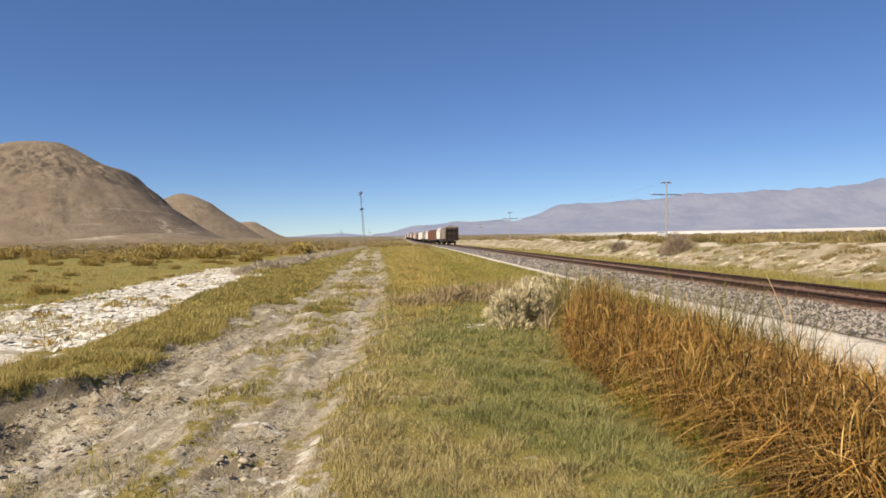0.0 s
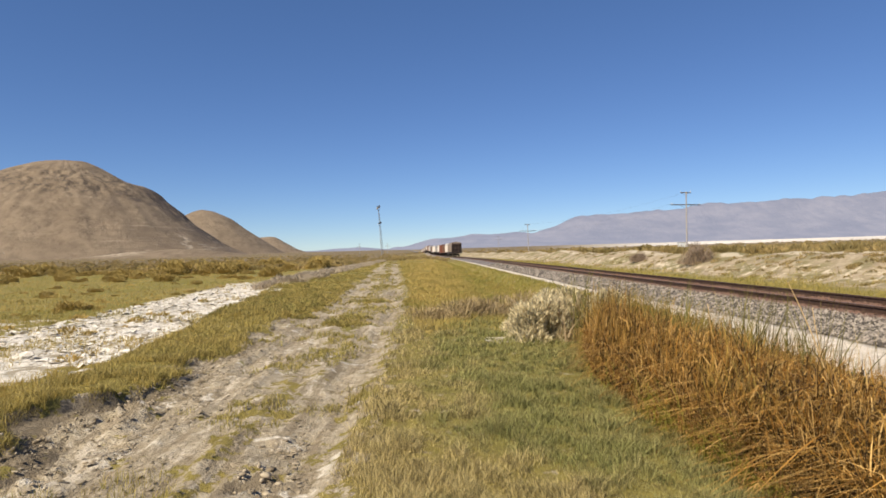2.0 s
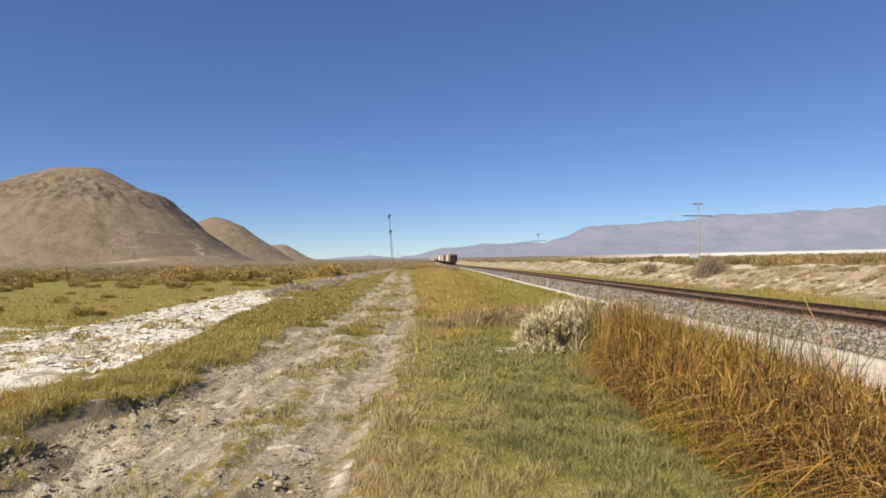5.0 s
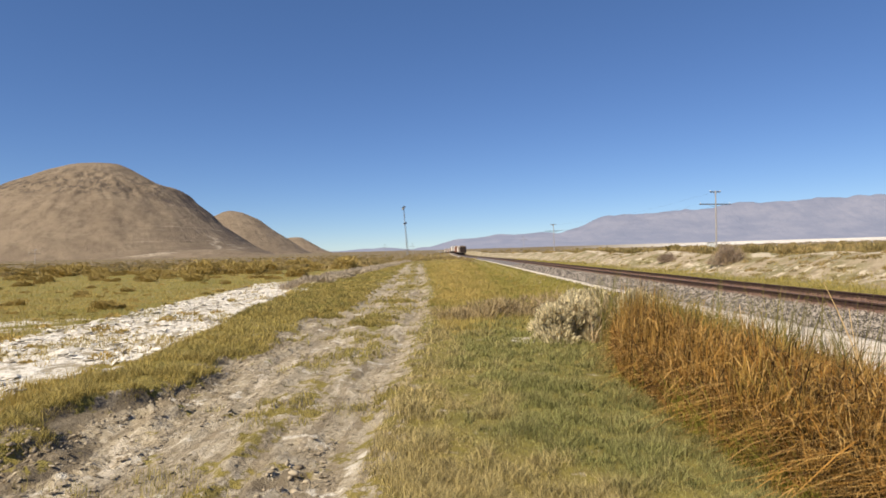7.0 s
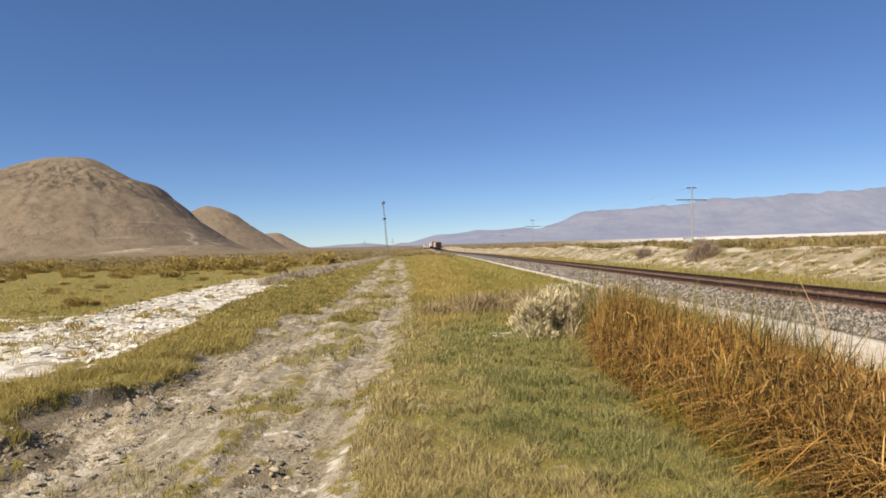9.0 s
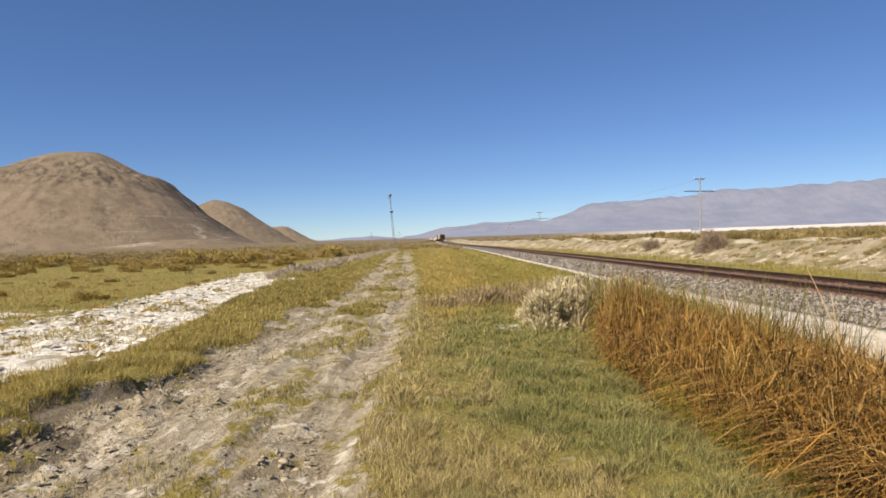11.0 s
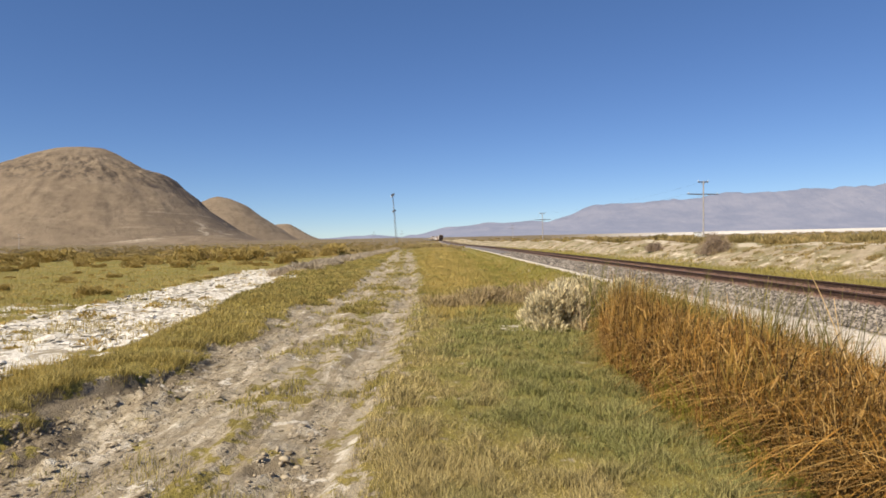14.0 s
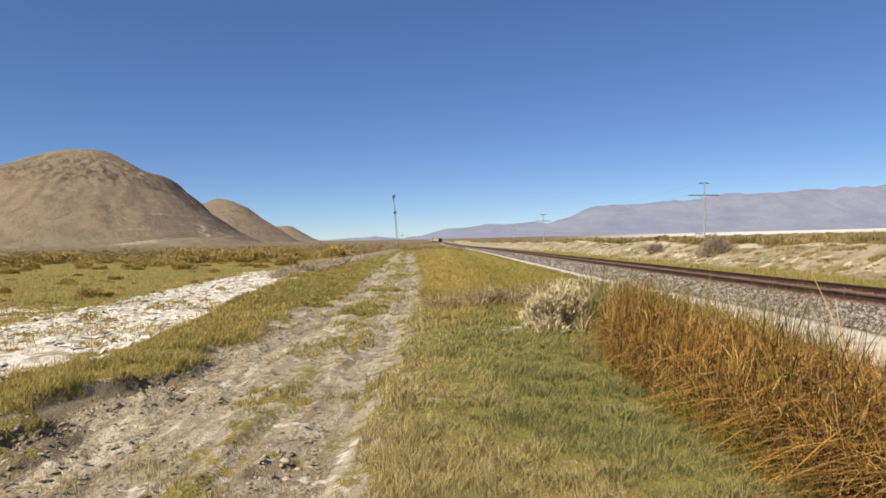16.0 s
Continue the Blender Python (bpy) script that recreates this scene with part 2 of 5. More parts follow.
def ground_material():
    n = Nodes("ground_earth")
    big, mid, fine, grit = n.noise(0.12, 4), n.noise(1.3, 5, 0.65), n.noise(9, 5, 0.7), n.noise(45, 3, 0.7)
    # grass thatch and soil
    soil = n.mix(n.ramp(mid, 0.35, 0.65), (0.215, 0.172, 0.038), (0.285, 0.222, 0.06))
    soil = n.mix(n.ramp(big, 0.4, 0.62), soil, (0.2, 0.18, 0.038))
    soil = n.mix(n.ramp(fine, 0.4, 0.75), soil, (0.16, 0.125, 0.045))
    # far scrub
    scrub = n.mix(n.ramp(n.noise(0.05, 5, 0.7), 0.42, 0.6), (0.20, 0.15, 0.082), (0.145, 0.112, 0.058))
    c = n.mix(n.attr("far"), soil, scrub)
    playa = n.mix(n.ramp(n.noise(0.006, 4, 0.6, None, (0.4, 3, 1)), 0.4, 0.6), (0.58, 0.52, 0.45), (0.78, 0.73, 0.65))
    c = n.mix(n.attr("playa"), c, playa)
    # tan bank, olive where it is overgrown, with bare cream washes at its toe
    tan = n.mix(n.ramp(mid, 0.4, 0.62), (0.305, 0.24, 0.158), (0.42, 0.342, 0.235))
    tan = n.mix(n.ramp(n.noise(0.3, 4, 0.7), 0.44, 0.58, 0, 0.85), tan, (0.19, 0.165, 0.07))
    wash = n.math("ADD", n.attr("toe"), n.ramp(n.noise(1.3, 5, 0.72, None, (1.0, 1.1, 1)), 0.35, 0.65, -1.3, -0.38))
    tan = n.mix(n.ramp(wash, 0.35, 0.5, 0, 0.9), tan, (0.6, 0.51, 0.37))
    rim = n.math("ADD", n.attr("rim"), n.ramp(n.noise(0.5, 4, 0.7), 0.3, 0.7, -0.9, 0.1))
    tan = n.mix(n.ramp(rim, 0.3, 0.6, 0, 0.85), tan, (0.52, 0.445, 0.33))
    c = n.mix(n.attr("bank"), c, tan)
    # dried mud road
    dirt = n.mix(n.ramp(mid, 0.3, 0.7), (0.285, 0.235, 0.155), (0.395, 0.33, 0.23))
    dirt = n.mix(n.ramp(fine, 0.46, 0.62), dirt, (0.47, 0.40, 0.295))
    dirt = n.mix(n.ramp(n.noise(4.0, 6, 0.72, None, (1.5, 0.16, 1)), 0.49, 0.58, 0, 0.85), dirt, (0.235, 0.185, 0.118))
    dirt = n.mix(n.ramp(n.noise(2.6, 6, 0.7, None, (1.2, 0.22, 1)), 0.56, 0.64, 0, 0.85), dirt, (0.58, 0.5, 0.385))
    dirt = n.mix(n.ramp(n.noise(3.2, 6, 0.75), 0.54, 0.66), dirt, (0.2, 0.155, 0.09))
    dirt = n.mix(n.ramp(n.noise(1.9, 5, 0.7), 0.585, 0.66), dirt, (0.6, 0.54, 0.44))
    # dark mud plus painted shade at the verge foot and in the road hole
    mud_shade = n.math("ADD", n.attr("mud_shade"), n.ramp(n.noise(5.0, 5, 0.75, None, (1.0, 0.5, 1)), 0.3, 0.7, -0.75, 0.45))
    dirt = n.mix(n.ramp(mud_shade, 0.35, 0.6, 0, 0.8), dirt, (0.135, 0.105, 0.068))
    edge = n.math("ADD", n.attr("road"), n.ramp(n.noise(2.4, 5, 0.7), 0.3, 0.7, -0.6, 0.6))
    c = n.mix(n.ramp(edge, 0.4, 0.6), c, dirt)
    # salt crust
    salt = n.mix(n.ramp(fine, 0.35, 0.6), (0.55, 0.49, 0.40), (0.80, 0.755, 0.67))
    salt = n.mix(n.ramp(n.noise(2.2, 6, 0.75, None, (0.8, 0.45, 1)), 0.48, 0.57, 0, 0.9), salt, (0.3, 0.25, 0.165))
    sedge = n.math("ADD", n.attr("salt"), n.ramp(n.noise(0.55, 5, 0.72, None, (0.7, 1.2, 1)), 0.3, 0.7, -0.5, 0.5))
    c = n.mix(n.ramp(sedge, 0.42, 0.58), c, salt)
    pale = n.mix(n.ramp(fine, 0.35, 0.65), (0.53, 0.46, 0.365), (0.78, 0.7, 0.59))
    pale = n.mix(n.ramp(n.noise(2.3, 6, 0.75), 0.52, 0.64, 0, 0.7), pale, (0.34, 0.275, 0.185))
    c = n.mix(n.ramp(n.math("ADD", n.attr("pale"), n.ramp(n.noise(0.7, 5, 0.7), 0.3, 0.7, -0.4, 0.4)), 0.4, 0.6), c, pale)
    rock = n.mix(n.ramp(grit, 0.35, 0.65), (0.085, 0.075, 0.072), (0.24, 0.215, 0.2))
    c = n.mix(n.attr("ballast"), c, rock)
    c = n.value(c, grit, 0.82, 1.18)
    h = n.math("ADD", n.math("MULTIPLY", fine, 1.0), n.math("MULTIPLY", grit, 0.35))
    return n.done(c, 0.95, bump=h, depth=0.06, strength=0.9)


MAT_GROUND = ground_material()
MAT_GRASS = blade_material("grass", (0.405, 0.322, 0.14), (0.208, 0.208, 0.068), (0.4, 0.322, 0.14), 0.35, 1.5, 0.22, 0.35)
MAT_VERGE = blade_material("verge", (0.425, 0.325, 0.1), (0.252, 0.228, 0.063), (0.43, 0.333, 0.122), 0.45, 1.4, 0.32, 0.55)
MAT_DEAD = blade_material("dead_bush", (0.24, 0.175, 0.125), (0.31, 0.24, 0.17), None, 0.7, 1.3, 0.1)
MAT_MEADOW = blade_material("meadow", (0.44, 0.326, 0.102), (0.265, 0.235, 0.058), None, 0.78, 1.22)
MAT_REED = blade_material("reed", (0.158, 0.073, 0.012), (0.15, 0.13, 0.022), (0.315, 0.185, 0.048), 0.1, 1.85, 0.03, 0.5)
MAT_STRAW = blade_material("reed_straw", (0.48, 0.295, 0.095), (0.6, 0.42, 0.17), None, 0.6, 1.25, 0.1)
MAT_SALTBUSH = blade_material("saltbush", (0.8, 0.68, 0.43), (0.56, 0.475, 0.27), (0.84, 0.73, 0.47), 0.45, 1.2, 0.22)
MAT_SHRUB = blade_material("greasewood", (0.47, 0.335, 0.112), (0.26, 0.2, 0.056), None, 0.8, 1.2, 0.1)
MAT_SCRUB = blade_material("far_scrub", (0.36, 0.262, 0.11), (0.19, 0.15, 0.055), None, 0.75, 1.2, 0.1)
MAT_GREYBRUSH = blade_material("grey_brush", (0.36, 0.295, 0.21), (0.45, 0.375, 0.28), None, 0.8, 1.2, 0.1)
MAT_SEDGE = blade_material("sedge", (0.36, 0.3, 0.05), (0.2, 0.235, 0.03), None, 0.6, 1.3, 0.2)
MAT_RUSH = blade_material("rush", (0.15, 0.115, 0.03), (0.13, 0.125, 0.028), None, 0.5, 1.4, 0.1)
MAT_WEED = blade_material("dead_weed", (0.46, 0.34, 0.18), (0.36, 0.28, 0.14), None, 0.45, 1.25, 0.1)
MAT_DRY = blade_material("dry_brush", (0.46, 0.345, 0.215), (0.54, 0.44, 0.29), None, 0.7, 1.3, 0.1)


# ---- ground ----
def spread(dense, first, last, grow=1.07):
    """Plan lines: the dense ones, with steps that grow on both sides out to first and last."""
    out, step = list(dense), dense[1] - dense[0]
    lo = []
    p, s = dense[0], step
    while p > first:
        s *= grow
        p -= s
        lo.append(max(p, first))
    p, s = dense[-1], dense[-1] - dense[-2]
    while p < last:
        s *= grow
        p += s
        out.append(min(p, last))
    return np.array(lo[::-1] + out)


def build_ground():
    xs = spread(np.concatenate([np.arange(-17.0, -6.0, 0.17), np.arange(-6.0, 3.0, 0.075), np.arange(3.0, 13.0, 0.16), np.arange(13, 26, 0.3)]), -4700, 4700, 1.06)
    ys = spread(np.concatenate([np.arange(3.2, 12.0, 0.065), np.arange(12, 22, 0.13), np.arange(22, 60, 0.4)]), -3000, 4700, 1.05)
    gx, gy = np.meshgrid(xs, ys)
    x, y = gx.ravel(), gy.ravel()
    z = ground_z(x, y)
    nx, ny = len(xs), len(ys)
    i = (np.arange(ny - 1)[:, None] * nx + np.arange(nx - 1)[None, :]).ravel()
    loops = np.stack([i, i + 1, i + nx + 1, i + nx], 1)
    r = np.hypot(x, y)
    u, v = x - track_x(y) + TRACK_X, x - road_shift(y)
    cut = verge_cut(x, y)
    road = (1 - smooth(-0.12, 0.3, cut)) * (1 - smooth(-1.2, -0.2, v)) * (1 - 0.42 * np.exp(-((v + 1.85) / 0.35) ** 2)) * (1 - smooth(70, 160, y))
    salt = band(-x, salt_edge(y), 10.6 + 0.1 * y, 0.8) * band(y, 2, 52, 4)
    salt = np.maximum(salt, 1.1 * np.exp(-((x - 1.32) / 0.2) ** 2 - ((y - 11.7) / 0.3) ** 2))
    salt = np.maximum(salt, 0.9 * np.exp(-((x + 1.1) / 0.35) ** 2 - ((y - 12.0) / 0.45) ** 2))
    salt = np.maximum(salt, 0.62 * band(-x, 14, 26, 2) * band(y, 17, 23, 1.5))
    attrs = {
        "road": road, "salt": salt, "ballast": band(u, 7.25 - 0.4 * smooth(14, 26, y), 12.3, 0.15), "pale": band(u, 5.7 + 0.6 * smooth(11, 22, y), 7.3 - 0.4 * smooth(14, 26, y), 0.22),
        # dark strip below the verge edge and the shaded hole, both put into colour
        "mud_shade": 1.35 * np.exp(-((cut + 0.07) / (0.2 + 0.3 * (1 - smooth(4.8, 7.2, y)))) ** 2) * (0.55 + 0.45 * band(y, 3.6, 8.6, 0.7)) * (1 - smooth(12, 20, y)) + 1.5 * np.exp(-(((x + 1.36) * 0.85 - (y - 4.85) * 0.5) / 0.1) ** 2 - (((x + 1.36) * 0.5 + (y - 4.85) * 0.85) / 0.34) ** 2),
        "bank": band(u, 16.4, 24, 0.8), "toe": band(u, 16.8, 19.4, 0.5), "rim": band(u, 20.6, 22.2, 0.4), "far": smooth(90, 220, r),
        "playa": smooth(640, 900, r) * smooth(0.15, 0.42, x / np.maximum(r, 1)),
    }
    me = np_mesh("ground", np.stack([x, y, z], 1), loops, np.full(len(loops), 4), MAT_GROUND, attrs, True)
    tagged(new("ground", me), "dry desert flat with a rutted mud road, salt crust and sparse grass", "ground", kind="structure")


build_ground()


# ---- hills and far mountains ----
def hill_material():
    n = Nodes("hill_rock")
    c = n.mix(n.ramp(n.noise(0.012, 6, 0.65), 0.38, 0.62), (0.198, 0.15, 0.102), (0.245, 0.188, 0.128))
    c = n.mix(n.ramp(n.noise(0.05, 6, 0.75, None, (1, 0.5, 0.6)), 0.46, 0.64, 0, 0.75), c, (0.15, 0.112, 0.076))
    c = n.mix(n.ramp(n.noise(0.03, 5, 0.7, None, (0.5, 0.5, 1.6)), 0.54, 0.66, 0, 0.4), c, (0.31, 0.245, 0.17))
    bands = n.ramp(n.noise(0.1, 4, 0.6, None, (0.06, 0.06, 1.6)), 0.5, 0.57)
    c = n.mix(n.math("MULTIPLY", n.attr("strata"), bands), c, (0.185, 0.14, 0.098))
    bright = n.ramp(n.noise(0.13, 4, 0.6, None, (0.08, 0.08, 1.5)), 0.58, 0.63, 0, 0.6)
    c = n.mix(n.math("MULTIPLY", n.attr("strata"), bright), c, (0.40, 0.33, 0.24))
    knobs = n.ramp(n.noise(0.045, 6, 0.8, None, (1, 1, 0.6)), 0.47, 0.56)
    c = n.mix(n.math("MULTIPLY", n.attr("knobs"), knobs), c, (0.11, 0.085, 0.062))
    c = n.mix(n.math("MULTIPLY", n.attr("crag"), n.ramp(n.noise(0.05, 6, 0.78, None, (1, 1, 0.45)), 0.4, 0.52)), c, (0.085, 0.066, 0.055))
    c = n.mix(n.math("MULTIPLY", n.attr("scar"), n.ramp(n.noise(0.12, 4, 0.7), 0.4, 0.52)), c, (0.48, 0.41, 0.31))
    return n.done(c, 0.95, bump=n.noise(0.05, 7, 0.75), depth=9, strength=0.7)


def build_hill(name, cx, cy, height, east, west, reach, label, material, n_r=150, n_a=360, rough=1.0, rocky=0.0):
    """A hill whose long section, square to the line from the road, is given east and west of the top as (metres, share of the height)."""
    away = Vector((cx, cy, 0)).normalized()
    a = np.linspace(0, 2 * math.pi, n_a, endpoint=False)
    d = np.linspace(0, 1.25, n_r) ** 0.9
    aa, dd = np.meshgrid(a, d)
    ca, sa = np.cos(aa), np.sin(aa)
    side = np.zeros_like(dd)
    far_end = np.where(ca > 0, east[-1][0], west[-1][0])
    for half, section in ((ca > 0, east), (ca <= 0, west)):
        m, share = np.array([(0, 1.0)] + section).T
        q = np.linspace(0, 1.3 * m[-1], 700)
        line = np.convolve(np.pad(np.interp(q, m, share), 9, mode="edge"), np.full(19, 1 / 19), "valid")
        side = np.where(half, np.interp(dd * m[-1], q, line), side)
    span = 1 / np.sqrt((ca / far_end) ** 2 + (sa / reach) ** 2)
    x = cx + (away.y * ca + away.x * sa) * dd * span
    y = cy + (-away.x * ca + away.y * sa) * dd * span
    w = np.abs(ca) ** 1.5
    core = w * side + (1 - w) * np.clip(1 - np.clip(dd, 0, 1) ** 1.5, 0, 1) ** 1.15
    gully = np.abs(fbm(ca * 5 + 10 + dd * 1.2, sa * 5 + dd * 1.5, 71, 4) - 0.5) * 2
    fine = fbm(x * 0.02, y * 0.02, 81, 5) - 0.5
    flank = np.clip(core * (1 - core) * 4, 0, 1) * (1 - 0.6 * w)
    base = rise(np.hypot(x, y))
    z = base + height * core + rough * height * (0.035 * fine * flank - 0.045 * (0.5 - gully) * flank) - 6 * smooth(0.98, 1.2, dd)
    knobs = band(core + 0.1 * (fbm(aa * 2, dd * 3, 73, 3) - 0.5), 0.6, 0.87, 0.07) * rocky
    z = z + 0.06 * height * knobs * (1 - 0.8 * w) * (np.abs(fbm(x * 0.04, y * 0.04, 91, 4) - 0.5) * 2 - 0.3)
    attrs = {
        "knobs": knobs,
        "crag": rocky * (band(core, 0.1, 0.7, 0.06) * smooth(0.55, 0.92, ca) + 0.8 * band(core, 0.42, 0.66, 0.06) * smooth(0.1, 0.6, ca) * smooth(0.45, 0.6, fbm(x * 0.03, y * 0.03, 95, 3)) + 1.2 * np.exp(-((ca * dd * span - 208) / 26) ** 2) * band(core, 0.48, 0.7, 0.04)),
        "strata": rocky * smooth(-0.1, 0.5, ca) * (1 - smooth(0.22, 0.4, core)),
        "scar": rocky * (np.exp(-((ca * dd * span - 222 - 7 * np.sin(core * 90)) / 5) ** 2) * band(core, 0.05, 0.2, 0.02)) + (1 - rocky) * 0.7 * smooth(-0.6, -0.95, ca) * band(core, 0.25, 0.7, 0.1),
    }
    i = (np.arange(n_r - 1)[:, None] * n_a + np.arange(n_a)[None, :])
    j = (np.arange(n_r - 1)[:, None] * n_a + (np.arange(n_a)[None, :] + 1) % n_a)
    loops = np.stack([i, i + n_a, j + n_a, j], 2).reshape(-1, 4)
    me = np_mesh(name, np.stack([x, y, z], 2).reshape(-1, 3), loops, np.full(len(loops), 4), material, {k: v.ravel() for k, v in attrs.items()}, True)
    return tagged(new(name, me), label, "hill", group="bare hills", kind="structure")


MAT_HILL = hill_material()
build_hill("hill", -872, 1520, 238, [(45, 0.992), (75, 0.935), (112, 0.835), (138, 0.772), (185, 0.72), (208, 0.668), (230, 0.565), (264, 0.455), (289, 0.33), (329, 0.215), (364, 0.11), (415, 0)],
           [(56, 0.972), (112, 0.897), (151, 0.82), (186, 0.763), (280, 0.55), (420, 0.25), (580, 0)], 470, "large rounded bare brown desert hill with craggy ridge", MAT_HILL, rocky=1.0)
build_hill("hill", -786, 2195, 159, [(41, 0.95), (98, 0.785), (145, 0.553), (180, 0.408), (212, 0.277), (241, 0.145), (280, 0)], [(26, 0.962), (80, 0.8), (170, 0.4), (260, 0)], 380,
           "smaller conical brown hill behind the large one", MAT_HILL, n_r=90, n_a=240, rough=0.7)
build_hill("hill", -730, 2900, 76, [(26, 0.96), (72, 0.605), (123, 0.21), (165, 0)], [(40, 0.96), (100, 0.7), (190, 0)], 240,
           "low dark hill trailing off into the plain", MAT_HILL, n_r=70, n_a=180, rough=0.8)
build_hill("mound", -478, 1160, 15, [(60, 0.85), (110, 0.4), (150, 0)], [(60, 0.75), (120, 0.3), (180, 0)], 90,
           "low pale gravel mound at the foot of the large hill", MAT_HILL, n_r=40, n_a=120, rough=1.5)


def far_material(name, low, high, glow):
    """Distant rock; the bluish haze of miles of lit air is put in as emission."""
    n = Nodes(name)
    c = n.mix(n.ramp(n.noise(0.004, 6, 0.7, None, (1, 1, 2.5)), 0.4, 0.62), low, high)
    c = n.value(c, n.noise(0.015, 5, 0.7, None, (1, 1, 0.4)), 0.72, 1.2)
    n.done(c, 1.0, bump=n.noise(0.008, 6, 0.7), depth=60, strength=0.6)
    # haze painted as an even glow of the rock surface
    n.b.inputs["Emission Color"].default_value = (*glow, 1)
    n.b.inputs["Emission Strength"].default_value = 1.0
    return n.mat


def build_range(name, x0, x1, y0, depth, crest, label, material, n_x=420, n_y=36):
    xs, fs = np.linspace(x0, x1, n_x), np.linspace(0, 1, n_y)
    x, f = np.meshgrid(xs, fs)
    y = y0 + depth * (f - 0.72)
    top = crest(x)
    slope = np.where(f < 0.72, (f / 0.72) ** 1.5, 1 - (f - 0.72) / 0.28)
    spur = np.abs(fbm(x * 0.0045, f * 2.2, 101, 4) - 0.5) * 2
    z = rise(np.hypot(x, y)) - 3 + top * slope * (1 - 0.3 * spur * (1 - slope)) + top * 0.13 * slope * (fbm(x * 0.008, f * 3, 111, 4) - 0.5) - 20 * (f < 0.01)
    i = (np.arange(n_y - 1)[:, None] * n_x + np.arange(n_x - 1)[None, :]).ravel()
    loops = np.stack([i, i + 1, i + n_x + 1, i + n_x], 1)
    me = np_mesh(name, np.stack([x, y, z], 2).reshape(-1, 3), loops, np.full(len(loops), 4), material, None, True)
    return tagged(new(name, me), label, "mountains", kind="structure")


MAT_RANGE = far_material("range_rock_haze", (0.075, 0.068, 0.072), (0.12, 0.106, 0.104), (0.152, 0.173, 0.238))
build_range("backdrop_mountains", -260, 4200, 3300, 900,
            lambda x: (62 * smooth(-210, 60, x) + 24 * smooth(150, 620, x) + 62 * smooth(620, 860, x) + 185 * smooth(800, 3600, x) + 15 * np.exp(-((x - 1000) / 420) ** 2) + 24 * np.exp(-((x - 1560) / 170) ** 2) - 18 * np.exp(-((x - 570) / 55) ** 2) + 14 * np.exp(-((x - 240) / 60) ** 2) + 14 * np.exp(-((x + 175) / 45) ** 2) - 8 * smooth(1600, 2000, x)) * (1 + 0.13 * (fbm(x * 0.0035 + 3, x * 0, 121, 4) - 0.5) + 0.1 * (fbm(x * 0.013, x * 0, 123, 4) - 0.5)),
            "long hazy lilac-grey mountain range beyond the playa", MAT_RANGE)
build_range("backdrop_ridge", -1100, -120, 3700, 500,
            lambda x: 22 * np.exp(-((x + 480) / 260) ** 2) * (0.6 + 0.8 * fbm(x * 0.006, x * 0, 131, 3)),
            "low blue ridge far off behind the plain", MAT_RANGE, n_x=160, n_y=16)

# ---- railway ----
n = Nodes("rail_steel")
MAT_RAIL = n.done(n.mix(n.ramp(n.noise(12, 4, 0.6), 0.35, 0.7), (0.075, 0.042, 0.03), (0.13, 0.08, 0.055)), 0.6, 0.3)
n = Nodes("tie_wood")
c = n.mix(n.ramp(n.noise(3, 5, 0.7, n.obj, (1, 8, 8)), 0.35, 0.65), (0.075, 0.05, 0.04), (0.17, 0.115, 0.09))
MAT_TIE = n.done(n.value(c, n.each(), 0.7, 1.3), 0.9)
n = Nodes("ballast_stone")
c = n.mix(n.ramp(n.island(), 0.15, 0.95), (0.06, 0.052, 0.045), (0.335, 0.29, 0.24))
c = n.mix(n.ramp(n.attr("rust"), 0.1, 0.55), c, (0.16, 0.095, 0.07))
MAT_STONE = n.done(n.value(c, n.noise(30, 3), 0.8, 1.2), 0.9)


def build_stones(name, parent, u0, u1, y0, y1, count, size, label):
    rng = np.random.default_rng(len(name) + count)
    q = rng.uniform(0, 1, count)
    y = 1 / (1 / y0 + q * (1 / y1 - 1 / y0))
    u = rng.uniform(u0 + 0.4 * (u0 < 8) * (1 - smooth(14, 26, y)), u1, count)
    x = u - TRACK_X + track_x(y)
    z = ground_z(x, y)
    s = size * rng.uniform(0.55, 1.35, count) * (1 + y * 0.012)
    octa = np.array([(1, 0, 0), (0, 1, 0), (-1, 0, 0), (0, -1, 0), (0, 0, 0.8), (0, 0, -0.8)])
    shape = octa[None] * rng.uniform(0.6, 1.3, (count, 6, 1)) + rng.uniform(-0.2, 0.2, (count, 6, 3))
    a = rng.uniform(0, 6.28, count)
    ca, sa = np.cos(a)[:, None], np.sin(a)[:, None]
    vx, vy = shape[..., 0] * ca - shape[..., 1] * sa, shape[..., 0] * sa + shape[..., 1] * ca
    verts = np.stack([x[:, None] + vx * s[:, None], y[:, None] + vy * s[:, None], z[:, None] + (shape[..., 2] + 0.25) * s[:, None]], 2).reshape(-1, 3)
    tri = np.array([(0, 1, 4), (1, 2, 4), (2, 3, 4), (3, 0, 4), (1, 0, 5), (2, 1, 5), (3, 2, 5), (0, 3, 5)])
    loops = (np.arange(count)[:, None] * 6 + tri.ravel()[None]).ravel()
    rust = np.repeat(np.exp(-((np.clip(np.abs(u - TRACK_X), 0, 9) / 1.25) ** 4)) * rng.uniform(0.5, 1.0, count), 6)
    ob = new(name, np_mesh(name, verts, loops, np.full(count * 8, 3), MAT_STONE, {"rust": rust}))
    ob.parent = parent
    return tagged(ob, label, kind="stuff")


def along(ys, du, dz):
    x = track_x(ys) + du
    return np.stack([x, ys, dz + rise(np.hypot(x, ys))], 1)


